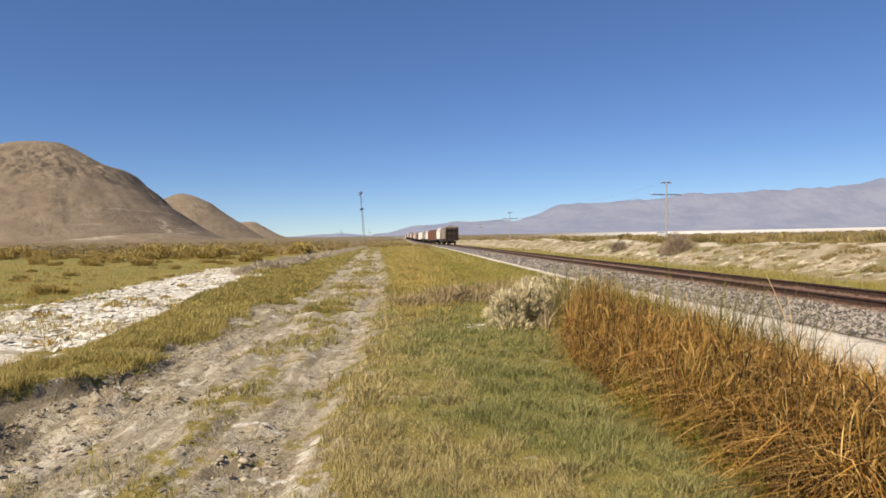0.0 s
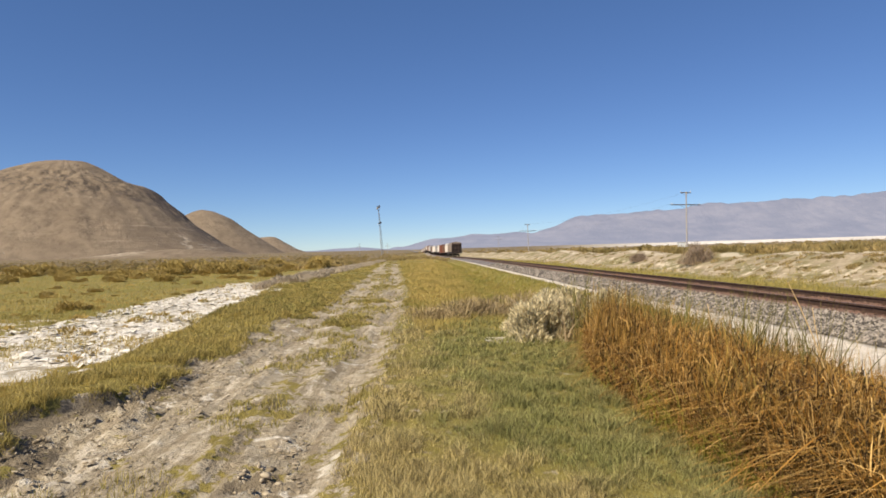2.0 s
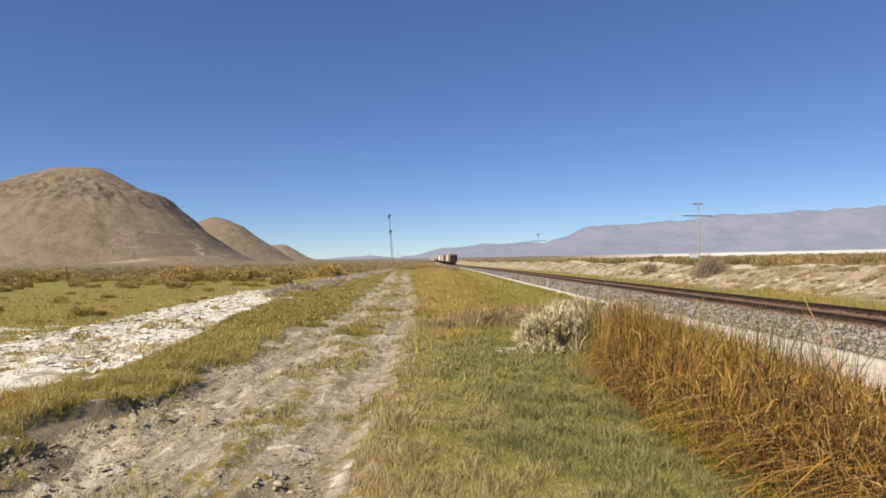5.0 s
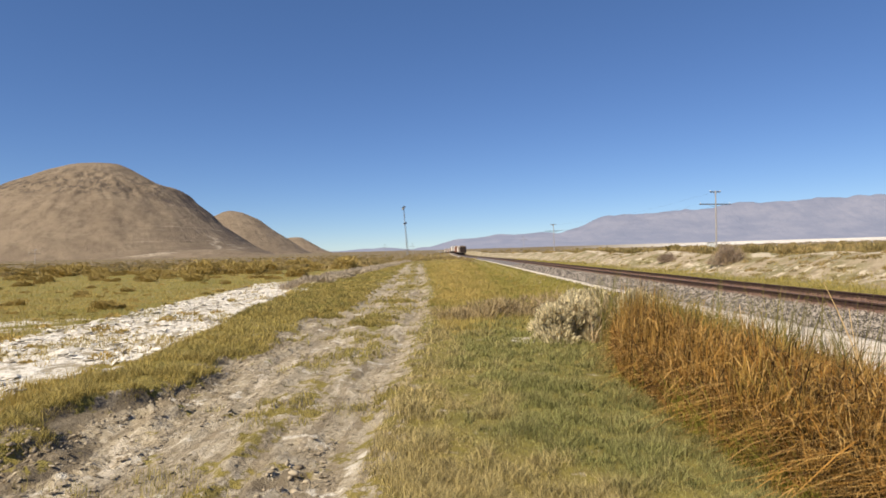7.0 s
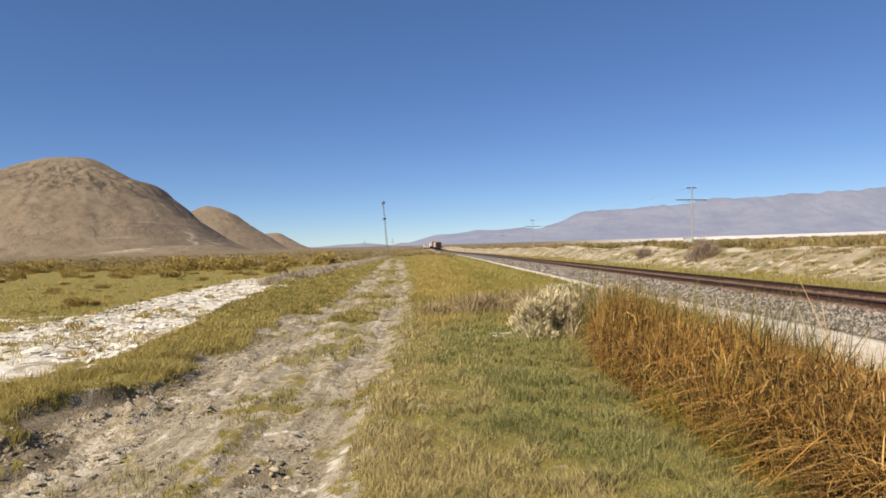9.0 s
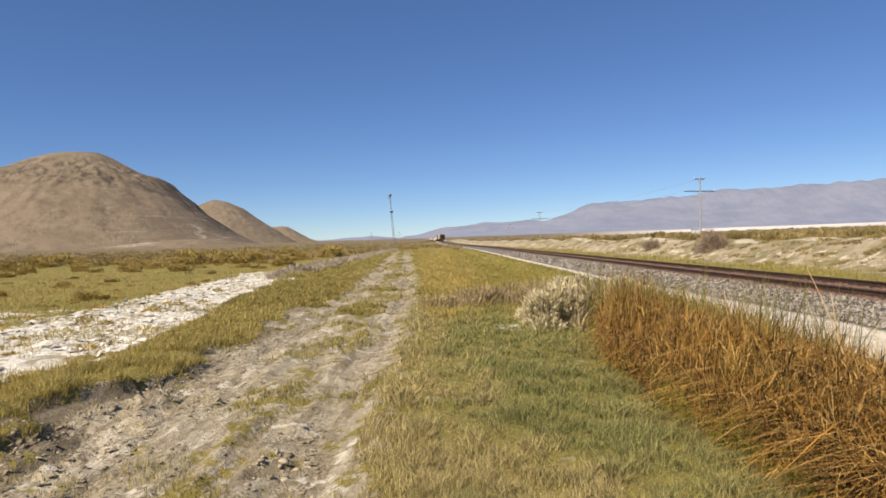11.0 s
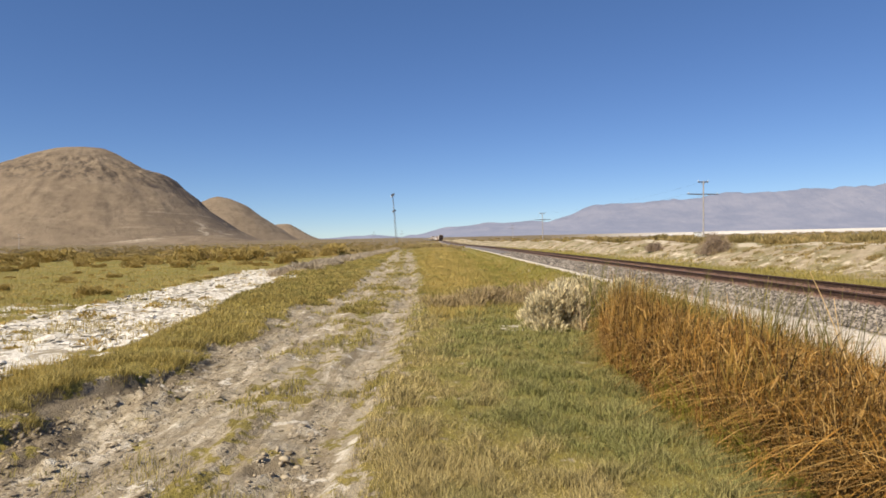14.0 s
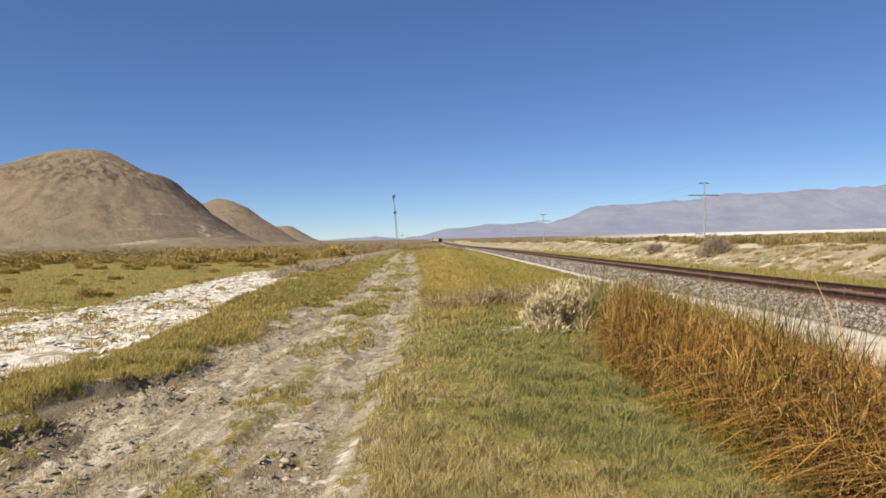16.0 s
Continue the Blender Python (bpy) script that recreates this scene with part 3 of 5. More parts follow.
def build_track():
    track = tagged(new("railway_track"), "single railway track with rusty rails on grey crushed-stone ballast", "railway track", kind="structure")
    profile = [(-0.068, -0.17), (0.068, -0.17), (0.068, -0.155), (0.012, -0.14), (0.012, -0.04), (0.036, -0.032), (0.036, 0.0), (-0.036, 0.0), (-0.036, -0.032), (-0.012, -0.04), (-0.012, -0.14), (-0.068, -0.155)]
    ys = np.concatenate([np.arange(-300, 0, 10.0), np.arange(0, 160, 2.0), np.arange(160, 1100, 8.0)])
    m = len(profile)
    for side in (-0.7535, 0.7535):
        verts = np.concatenate([along(ys, side + px, RAIL_Z + pz)[:, None] for px, pz in profile], 1).reshape(-1, 3)
        i = np.arange(len(ys) - 1)[:, None] * m + np.arange(m)[None]
        j = np.arange(len(ys) - 1)[:, None] * m + (np.arange(m)[None] + 1) % m
        loops = np.stack([i, j, j + m, i + m], 2).reshape(-1, 4)
        rail = new("rail", np_mesh("rail", verts, loops, np.full(len(loops), 4), MAT_RAIL))
        rail.parent = track
        tagged(rail, "rusty steel rail with a worn head")
    bm = bmesh.new()
    box(bm, -1.3, -0.115, -0.17, 1.3, 0.115, 0.0)
    bmesh.ops.bevel(bm, geom=bm.edges[:], offset=0.012, segments=1, affect="EDGES")
    me = bpy.data.meshes.new("tie")
    bm.to_mesh(me)
    bm.free()
    me.materials.append(MAT_TIE)
    rng = random.Random(4)
    y, made = 5.0, 0
    while made < 290:
        tie = new("tie", me)
        tie.parent = track
        x = float(track_x(y))
        tie.matrix_basis = pose(x + rng.uniform(-0.03, 0.03), y, RAIL_Z - 0.165 + float(rise(math.hypot(x, y))), 0, 0, rng.uniform(-1, 1))
        y += 0.53
        made += 1
    far = np.arange(y, 700, 0.53)
    co = np.array([v.co for v in me.vertices])
    polys = [list(p.vertices) for p in me.polygons]
    verts = (along(far, 0, RAIL_Z - 0.165)[:, None] + co[None]).reshape(-1, 3)
    flat = np.array([k for p in polys for k in p])
    tot = np.array([len(p) for p in polys])
    rest = new("far_ties", np_mesh("far_ties", verts, (np.arange(len(far))[:, None] * len(co) + flat[None]).ravel(), np.tile(tot, len(far)), MAT_TIE))
    rest.parent = track
    tagged(rest, kind="stuff")
    build_stones("ballast_shoulder", track, 6.95, 8.75, 7.0, 80.0, 30000, 0.042, "loose grey crushed-stone ballast")
    build_stones("ballast_crib", track, 8.6, 11.2, 7.0, 80.0, 16000, 0.04, "rust-stained stones between the ties")


build_track()

# ---- freight train ----
MAT_UNDER = paint_material("car_underframe", (0.03, 0.027, 0.025), 0.3, 0.8)
MAT_WHEEL = paint_material("wheel_steel", (0.07, 0.05, 0.04), 0.5, 0.6)
CAR_PAINTS = {
    "tan": ("dull beige-grey", paint_material("paint_tan", (0.27, 0.222, 0.185), 0.4)),
    "white": ("dirty white", paint_material("paint_white", (0.68, 0.63, 0.57), 0.2)),
    "red": ("rust-red", paint_material("paint_red", (0.20, 0.075, 0.048), 0.35)),
    "grey": ("grey", paint_material("paint_grey", (0.30, 0.29, 0.28), 0.3)),
    "brown": ("dark brown", paint_material("paint_brown", (0.16, 0.085, 0.055), 0.3)),
}
# near-black colour for the shade inside the open car ends
MAT_SHADE = paint_material("car_end_shade", (0.035, 0.026, 0.023), 0.3, 0.9)
MAT_END = paint_material("car_end_brown", (0.06, 0.04, 0.033), 0.5, 0.85)


def build_trucks(car, half):
    for s in (-1, 1):
        bm = bmesh.new()
        for x in (-0.98, 0.98):
            prism_pts = [(-1.15, 0.5), (-0.9, 0.72), (0.9, 0.72), (1.15, 0.5), (0.5, 0.32), (-0.5, 0.32)]
            a = [bm.verts.new((x - 0.07, py, pz)) for py, pz in prism_pts]
            b = [bm.verts.new((x + 0.07, py, pz)) for py, pz in prism_pts]
            for k in range(6):
                bm.faces.new((a[k], a[(k + 1) % 6], b[(k + 1) % 6], b[k]))
            bm.faces.new(a[::-1]), bm.faces.new(b)
        box(bm, -1.0, -0.2, 0.45, 1.0, 0.2, 0.85)
        bmesh.ops.translate(bm, verts=bm.verts, vec=(0, s * half, 0))
        truck = part("truck", bm, MAT_UNDER, car)
        for dy in (-0.88, 0.88):
            for x in (-0.76, 0.76):
                bm = bmesh.new()
                rod(bm, (x - 0.065, s * half + dy, 0.46), (x + 0.065, s * half + dy, 0.46), 0.46, n=16)
                part("wheel", bm, MAT_WHEEL, truck)


def build_ladders(car, length, z0, z1, w):
    for s in (-1, 1):
        bm = bmesh.new()
        for x in (w - 0.55, w - 0.12):
            rod(bm, (x, s * (length / 2 + 0.1), z0), (x, s * (length / 2 + 0.1), z1), 0.025, n=6)
        k = z0 + 0.2
        while k < z1:
            rod(bm, (w - 0.55, s * (length / 2 + 0.1), k), (w - 0.12, s * (length / 2 + 0.1), k), 0.02, n=6)
            k += 0.4
        part("end_ladder", bm, MAT_UNDER, car)
        bm = bmesh.new()
        box(bm, -0.14, s * (length / 2) - 0.1, 0.72, 0.14, s * (length / 2 + 0.75), 1.0)
        part("coupler", bm, MAT_UNDER, car)


def covered_hopper(color):
    word, paint = CAR_PAINTS[color]
    car = tagged(new("covered_hopper_car"), word + " covered hopper freight car with sloped end sheets rolling away", "freight car", "cars of the freight train")
    L = 16.8
    bm = bmesh.new()
    # rounded tub, shorter at the bottom so that the end sheets slope in
    outline = [(-1.5, 1.5), (-1.57, 2.0), (-1.6, 3.2), (-1.5, 4.1), (-1.1, 4.45), (1.1, 4.45), (1.5, 4.1), (1.6, 3.2), (1.57, 2.0), (1.5, 1.5)]
    ring = []
    for y in (-1, 1):
        ring.append([bm.verts.new((x, y * (L / 2 - 0.35 - 2.1 * max(0.0, (3.6 - z) / 2.1)), z)) for x, z in outline])
    k = len(outline)
    for i in range(k):
        bm.faces.new((ring[0][i], ring[0][(i + 1) % k], ring[1][(i + 1) % k], ring[1][i]))
    bm.faces.new(ring[0][::-1]), bm.faces.new(ring[1])
    bmesh.ops.recalc_face_normals(bm, faces=bm.faces)
    part("body", bm, paint, car)
    for s in (-1, 1):
        bm = bmesh.new()
        box(bm, s * 1.6 - 0.04, -L / 2 + 0.3, 1.25, s * 1.6 + 0.04, L / 2 - 0.3, 1.55)
        part("side_sill", bm, MAT_UNDER, car)
        for j in range(11):
            bm = bmesh.new()
            y = -L / 2 + 2.3 + j * (L - 4.6) / 10
            box(bm, s * 1.61 - 0.05, y - 0.05, 1.5, s * 1.61 + 0.05, y + 0.05, 3.6)
            part("side_rib", bm, paint, car)
        bm = bmesh.new()
        yy = s * (L / 2 - 0.12)
        for x in (-1.45, -0.5, 0.5, 1.45):
            box(bm, x - 0.07, yy - 0.08, 1.2, x + 0.07, yy + 0.08, 4.2)
        box(bm, -1.52, yy - 0.07, 2.55, 1.52, yy + 0.07, 2.7)
        box(bm, -1.52, yy - 0.09, 3.75, 1.52, yy + 0.09, 4.25)
        part("end_frame", bm, MAT_END, car, "dark brown end posts")
        # added plate, its dark colour replaces the shade of the open recess
        bm = bmesh.new()
        box(bm, -1.38, yy - s * 0.3 - 0.03, 1.3, 1.38, yy - s * 0.3 + 0.03, 3.8)
        part("shade_plate", bm, MAT_SHADE, car, "dark plate standing in for the shaded open car end")
        bm = bmesh.new()
        box(bm, -1.5, min(yy, yy - s * 2.2), 1.05, 1.5, max(yy, yy - s * 2.2), 1.3)
        part("end_platform", bm, MAT_UNDER, car)
    bm = bmesh.new()
    prism(bm, [(-1.52, 4.2), (-1.2, 4.5), (0, 4.62), (1.2, 4.5), (1.52, 4.2)], -L / 2 + 0.05, L / 2 - 0.05)
    part("roof", bm, paint, car)
    bm = bmesh.new()
    box(bm, -0.35, -L / 2 + 0.6, 4.68, 0.35, L / 2 - 0.6, 4.73)
    part("running_board", bm, MAT_END, car)
    for j in range(3):
        bm = bmesh.new()
        y = -4.6 + j * 4.6
        top = [bm.verts.new((a * 1.35, y + b * 1.9, 1.5)) for a, b in ((-1, -1), (1, -1), (1, 1), (-1, 1))]
        low = [bm.verts.new((a * 0.4, y + b * 0.45, 0.55)) for a, b in ((-1, -1), (1, -1), (1, 1), (-1, 1))]
        for i in range(4):
            bm.faces.new((top[i], top[(i + 1) % 4], low[(i + 1) % 4], low[i]))
        bm.faces.new(low), bm.faces.new(top[::-1])
        bmesh.ops.recalc_face_normals(bm, faces=bm.faces)
        part("discharge_chute", bm, paint, car)
    build_trucks(car, 6.2)
    build_ladders(car, L, 1.2, 4.4, 1.5)
    return car


def boxcar(color):
    word, paint = CAR_PAINTS[color]
    car = tagged(new("boxcar"), word + " ribbed steel boxcar with a sliding door rolling away", "freight car", "cars of the freight train")
    L = 16.6
    bm = bmesh.new()
    box(bm, -1.5, -L / 2, 1.15, 1.5, L / 2, 4.3)
    part("body", bm, paint, car)
    bm = bmesh.new()
    prism(bm, [(-1.58, 4.25), (-1.5, 4.4), (0, 4.6), (1.5, 4.4), (1.58, 4.25)], -L / 2 - 0.05, L / 2 + 0.05)
    part("roof", bm, paint, car)
    for s in (-1, 1):
        for j in range(12):
            y = -L / 2 + 0.4 + j * (L - 0.8) / 11
            if abs(y) > 1.7:
                bm = bmesh.new()
                box(bm, s * 1.52 - 0.05, y - 0.07, 1.2, s * 1.52 + 0.05, y + 0.07, 4.25)
                part("side_rib", bm, paint, car)
        bm = bmesh.new()
        box(bm, s * 1.55 - 0.06, -1.55, 1.25, s * 1.55 + 0.06, 1.55, 4.15)
        for z in (1.7, 2.4, 3.1, 3.8):
            box(bm, s * 1.6 - 0.05, -1.5, z, s * 1.6 + 0.05, 1.5, z + 0.12)
        part("sliding_door", bm, paint, car)
        for z in (1.6, 2.1, 2.6, 3.1, 3.6, 4.0):
            bm = bmesh.new()
            box(bm, -1.42, s * L / 2 - 0.07, z - 0.1, 1.42, s * L / 2 + 0.07, z + 0.1)
            part("end_rib", bm, paint, car)
    bm = bmesh.new()
    box(bm, -1.3, -L / 2 + 0.2, 0.85, 1.3, L / 2 - 0.2, 1.15)
    part("underframe", bm, MAT_UNDER, car)
    build_trucks(car, 6.0)
    build_ladders(car, L, 1.1, 4.2, 1.45)
    return car


HOPPER = {c: covered_hopper(c) for c in ("tan", "white", "grey")}
BOX = {c: boxcar(c) for c in ("red", "white", "brown")}
ORDER = [("h", "tan"), ("h", "white"), ("b", "brown"), ("b", "red"), ("h", "white"), ("h", "grey"), ("h", "white"), ("b", "white"), ("b", "brown"), ("h", "grey"),
         ("h", "white"), ("b", "red"), ("h", "tan"), ("h", "white"), ("b", "brown"), ("h", "grey"), ("h", "white"), ("h", "tan"), ("b", "red"), ("h", "white")]
CARS, _used = [], set()
for kind, color in ORDER:
    first = (HOPPER if kind == "h" else BOX)[color]
    CARS.append(copy_thing(first, pose(0, 0, 0)) if (kind, color) in _used else first)
    _used.add((kind, color))
REAR_Y, SPEED, PITCH = 148.0, 22.8, 18.4


def car_pose(y):
    x = float(track_x(y))
    return pose(x, y, RAIL_Z + float(rise(math.hypot(x, y))), 0, 0, math.degrees(math.atan(-float(track_x(y + 1) - track_x(y - 1)) / 2)))


# ---- pole line, mast and posts ----
n = Nodes("pole_wood")
c = n.mix(n.ramp(n.noise(2, 5, 0.7, n.obj, (6, 6, 0.5)), 0.35, 0.65), (0.25, 0.232, 0.222), (0.38, 0.355, 0.34))
MAT_POLE = n.done(c, 0.9)
n = Nodes("crossarm_wood")
c = n.mix(n.ramp(n.noise(2, 5, 0.7, n.obj, (0.5, 6, 6)), 0.35, 0.65), (0.055, 0.055, 0.058), (0.105, 0.1, 0.1))
MAT_ARM = n.done(c, 0.9)
n = Nodes("galvanised")
MAT_GALV = n.done(n.mix(n.noise(4, 3, 0.6, n.obj), (0.22, 0.23, 0.24), (0.34, 0.35, 0.36)), 0.5, 0.5)
n = Nodes("insulator")
MAT_INS = n.done(n.value((0.62, 0.62, 0.6), n.noise(9, 2, 0.5, n.obj), 0.85, 1.1), 0.3)
n = Nodes("dark_panel")
MAT_PANEL = n.done(n.value((0.075, 0.09, 0.12), n.noise(6, 2, 0.5, n.obj), 0.8, 1.2), 0.25)
n = Nodes("wire")
MAT_WIRE = n.done(n.value((0.12, 0.12, 0.12), n.noise(6, 2), 0.8, 1.2), 0.5, 0.6)


def utility_pole(height=13.6, turn=0.0):
    pole = tagged(new("utility_pole"), "weathered grey wooden power pole with two crossarms", "utility pole", "poles of the power line")
    bm = bmesh.new()
    rod(bm, (0, 0, -0.6), (0, 0, height), 0.2, 0.13, 12)
    part("shaft", bm, MAT_POLE, pole)
    for z, half in ((height - 0.25, 1.25), (height - 3.0, 3.7)):
        bm = bmesh.new()
        box(bm, -half, 0.1, z - 0.11, half, 0.3, z + 0.11)
        bmesh.ops.bevel(bm, geom=bm.edges[:], offset=0.02, segments=1, affect="EDGES")
        part("crossarm", bm, MAT_ARM, pole)
        for s in (-1, 1):
            bm = bmesh.new()
            rod(bm, (s * half * 0.45, 0.19, z - 0.05), (0, 0.14, z - 0.75), 0.03, n=6)
            part("brace", bm, MAT_GALV, pole)
            bm = bmesh.new()
            for k, rr in enumerate((0.07, 0.11, 0.09)):
                rod(bm, (s * half * 0.92, 0.19, z + 0.08 + k * 0.1), (s * half * 0.92, 0.19, z + 0.17 + k * 0.1), rr, rr * 0.7, 10)
            part("insulator", bm, MAT_INS, pole)
    return pole


def on_ground(x, y):
    return float(ground_z(x, y))


POLE = utility_pole()
POLE_SPOTS = [(59.25, 140.0), (44.3, 270.0), (63.6, 550.0)]
POLE_SINK = [0.05, 1.3, 0.4]
TURN = math.degrees(math.atan2(15.3, 130))
for k, (x, y) in enumerate(POLE_SPOTS):
    m = pose(x, y, on_ground(x, y) - POLE_SINK[k], 0, 0.8 if k == 0 else -0.5, TURN)
    if k == 0:
        POLE.matrix_basis = m
    else:
        copy_thing(POLE, m)
for x, y in ((-306, 450), (-76, 700), (-44.5, 700)):
    copy_thing(POLE, pose(x, y, on_ground(x, y) - 1.6, 0, 0, 40))


def equipment_cabinet(x, y):
    cabinet = tagged(new("equipment_cabinet"), "pale weathered metal equipment cabinet beside the power pole", "cabinet")
    cabinet.matrix_basis = pose(x, y, on_ground(x, y), 0, 0, 8)
    bm = bmesh.new()
    box(bm, -0.7, -0.5, -0.1, 0.7, 0.5, 1.9)
    bmesh.ops.bevel(bm, geom=bm.edges[:], offset=0.03, segments=1, affect="EDGES")
    part("body", bm, MAT_INS, cabinet)
    bm = bmesh.new()
    box(bm, -0.78, -0.58, 1.9, 0.78, 0.58, 1.98)
    part("lid", bm, MAT_GALV, cabinet)
    for side in (-0.34, 0.34):
        bm = bmesh.new()
        box(bm, side - 0.31, -0.53, 0.1, side + 0.31, -0.5, 1.8)
        door = part("door", bm, MAT_INS, cabinet)
        bm = bmesh.new()
        rod(bm, (side * 0.2, -0.55, 0.85), (side * 0.2, -0.55, 1.05), 0.02, n=6)
        part("handle", bm, MAT_GALV, door)


equipment_cabinet(57.6, 139.0)


def cable(name, a, b, sag, label):
    bm = bmesh.new()
    pts = [Vector(a).lerp(Vector(b), k / 16) - Vector((0, 0, sag * (1 - (k / 8 - 1) ** 2))) for k in range(17)]
    for p, q in zip(pts, pts[1:]):
        rod(bm, p, q, 0.008, n=4)
    ob = part(name, bm, MAT_WIRE, None, label)
    return tagged(ob, category="cable", group="wires of the power line")


ca, sa = math.cos(radians(TURN)), math.sin(radians(TURN))
spots = POLE_SPOTS
for k, ((x0, y0), (x1, y1)) in enumerate(zip(spots, spots[1:])):
    for off, dz in ((-2.94, 10.9), (2.94, 10.9), (1.05, 13.65)):
        cable("power_wire", (x0 + off * ca, y0 + off * sa, on_ground(x0, y0) + dz - POLE_SINK[k]), (x1 + off * ca, y1 + off * sa, on_ground(x1, y1) + dz - POLE_SINK[k + 1]), 1.6, "thin dark sagging power wire between wooden poles")


def radio_mast(height=37.0):
    mast = tagged(new("radio_mast"), "tall slender grey lattice mast with two dark dish aerials", "mast")
    legs = [(math.cos(a), math.sin(a)) for a in (0.4, 0.4 + 2.094, 0.4 + 4.189)]
    wide = lambda z: 1.05 - 0.75 * z / height
    for cx, cy in legs:
        bm = bmesh.new()
        rod(bm, (cx * wide(0), cy * wide(0), -0.4), (cx * wide(height), cy * wide(height), height), 0.1, 0.07, 8)
        part("leg", bm, MAT_GALV, mast)
    for i in range(3):
        (ax, ay), (bx, by) = legs[i], legs[(i + 1) % 3]
        bm = bmesh.new()
        for k in range(22):
            z0, z1 = k * height / 22, (k + 1) * height / 22
            rod(bm, (ax * wide(z0), ay * wide(z0), z0), (bx * wide(z1), by * wide(z1), z1), 0.04, n=5)
            rod(bm, (bx * wide(z0), by * wide(z0), z0), (ax * wide(z1), ay * wide(z1), z1), 0.04, n=5)
        part("bracing", bm, MAT_GALV, mast)
    for z, r, tilt, turn in ((height - 0.2, 1.75, -40, -25), (height - 12.2, 1.25, -18, 20)):
        bm = bmesh.new()
        rod(bm, (0, -0.45, 0), (0, 0.1, 0), r, r * 0.97, 24)
        rod(bm, (0, 0.1, 0), (0, 0.75, 0), r * 0.95, r * 0.25, 24)
        bmesh.ops.transform(bm, matrix=pose(0.15, -0.9, z, 0, tilt, turn) @ Matrix.Diagonal((1.15, 1, 0.62, 1)), verts=bm.verts)
        part("dish", bm, MAT_PANEL, mast, "dark drum-shaped dish aerial")
        bm = bmesh.new()
        box(bm, -0.75, -0.3, -0.4, -0.05, 0.2, 0.35)
        bmesh.ops.bevel(bm, geom=bm.edges[:], offset=0.05, segments=1, affect="EDGES")
        bmesh.ops.transform(bm, matrix=pose(-0.6, -0.8, z - 0.6), verts=bm.verts)
        part("feed_box", bm, MAT_INS, mast, "pale equipment box under the dish")
    return mast


radio_mast().matrix_basis = pose(-34.6, 480, on_ground(-34.6, 480), 0, -3.6, 0)


def fence_post():
    bm = bmesh.new()
    rod(bm, (0, 0, -0.3), (0, 0, 1.15), 0.075, 0.06, 9)
    bmesh.ops.bevel(bm, geom=[e for e in bm.edges if e.is_boundary or abs(e.verts[0].co.z - e.verts[1].co.z) < 0.01], offset=0.012, segments=1, affect="EDGES")
    me = bpy.data.meshes.new("fence_post")
    bm.to_mesh(me)
    bm.free()
    me.materials.append(MAT_POLE)
    return me


POST = fence_post()
for x, y in ((31.5, 76.0), (40.5, 78.0), (51.0, 76.0)):
    ob = new("fence_post", POST)
    ob.matrix_basis = pose(x, y, on_ground(x, y), 2, -2, x * 40)
    tagged(ob, "short weathered wooden fence post on the scrub bank", "post", "posts along the bank")


n = Nodes("stalk")
MAT_STALK = n.done(n.value((0.62, 0.43, 0.2), n.noise(14, 3, 0.6, n.obj), 0.75, 1.2), 0.7)


# ---- plants ----
def scatter(rng, count, x0, x1, y0, y1, power=1.0):
    """Plan points, thinning out with the distance."""
    q = rng.uniform(0, 1, count)
    y = (y0 ** -power + q * (y1 ** -power - y0 ** -power)) ** (-1 / power)
    x = rng.uniform(0, 1, count)
    return x0(y) + x * (x1(y) - x0(y)), y


def grass_patch(name, label, material, seed, count, x0, x1, y0, y1, height, width, tint, keep=None, power=1.0, levels=2, lean=0.32):
    rng = np.random.default_rng(seed)
    x, y = scatter(rng, count, x0, x1, y0, y1, power)
    # blades stand in tufts
    x = x + rng.normal(0, 0.02, count)
    if keep is not None:
        ok = rng.uniform(0, 1, count) < keep(x, y)
        x, y = x[ok], y[ok]
    k = len(x)
    h = height * rng.uniform(0.45, 1.25, k) * (0.3 + 1.3 * smooth(0.3, 0.7, fbm(x * 4.5, y * 3.5, seed, 3))) * (0.7 + 0.6 * fbm(x * 0.8, y * 0.8, seed + 2, 3))
    w = np.maximum(width, y * 0.0011) * rng.uniform(0.7, 1.3, k)
    mix = np.clip(tint(x, y) + rng.normal(0, 0.14, k), 0, 1)
    base = np.stack([x, y, ground_z(x, y) - 0.01], 1)
    v, l, t, a = blades(base, h, w, rng.normal(0.06, lean, (k, 2)), mix, levels, rng=rng)
    return stuff(name, np_mesh(name, v, l, t, material, a), label, "grass")


def clumps(x, y, scale, seed, cut=0.5, soft=0.1):
    return smooth(cut - soft, cut + soft, fbm(x * scale, y * scale, seed, 4))


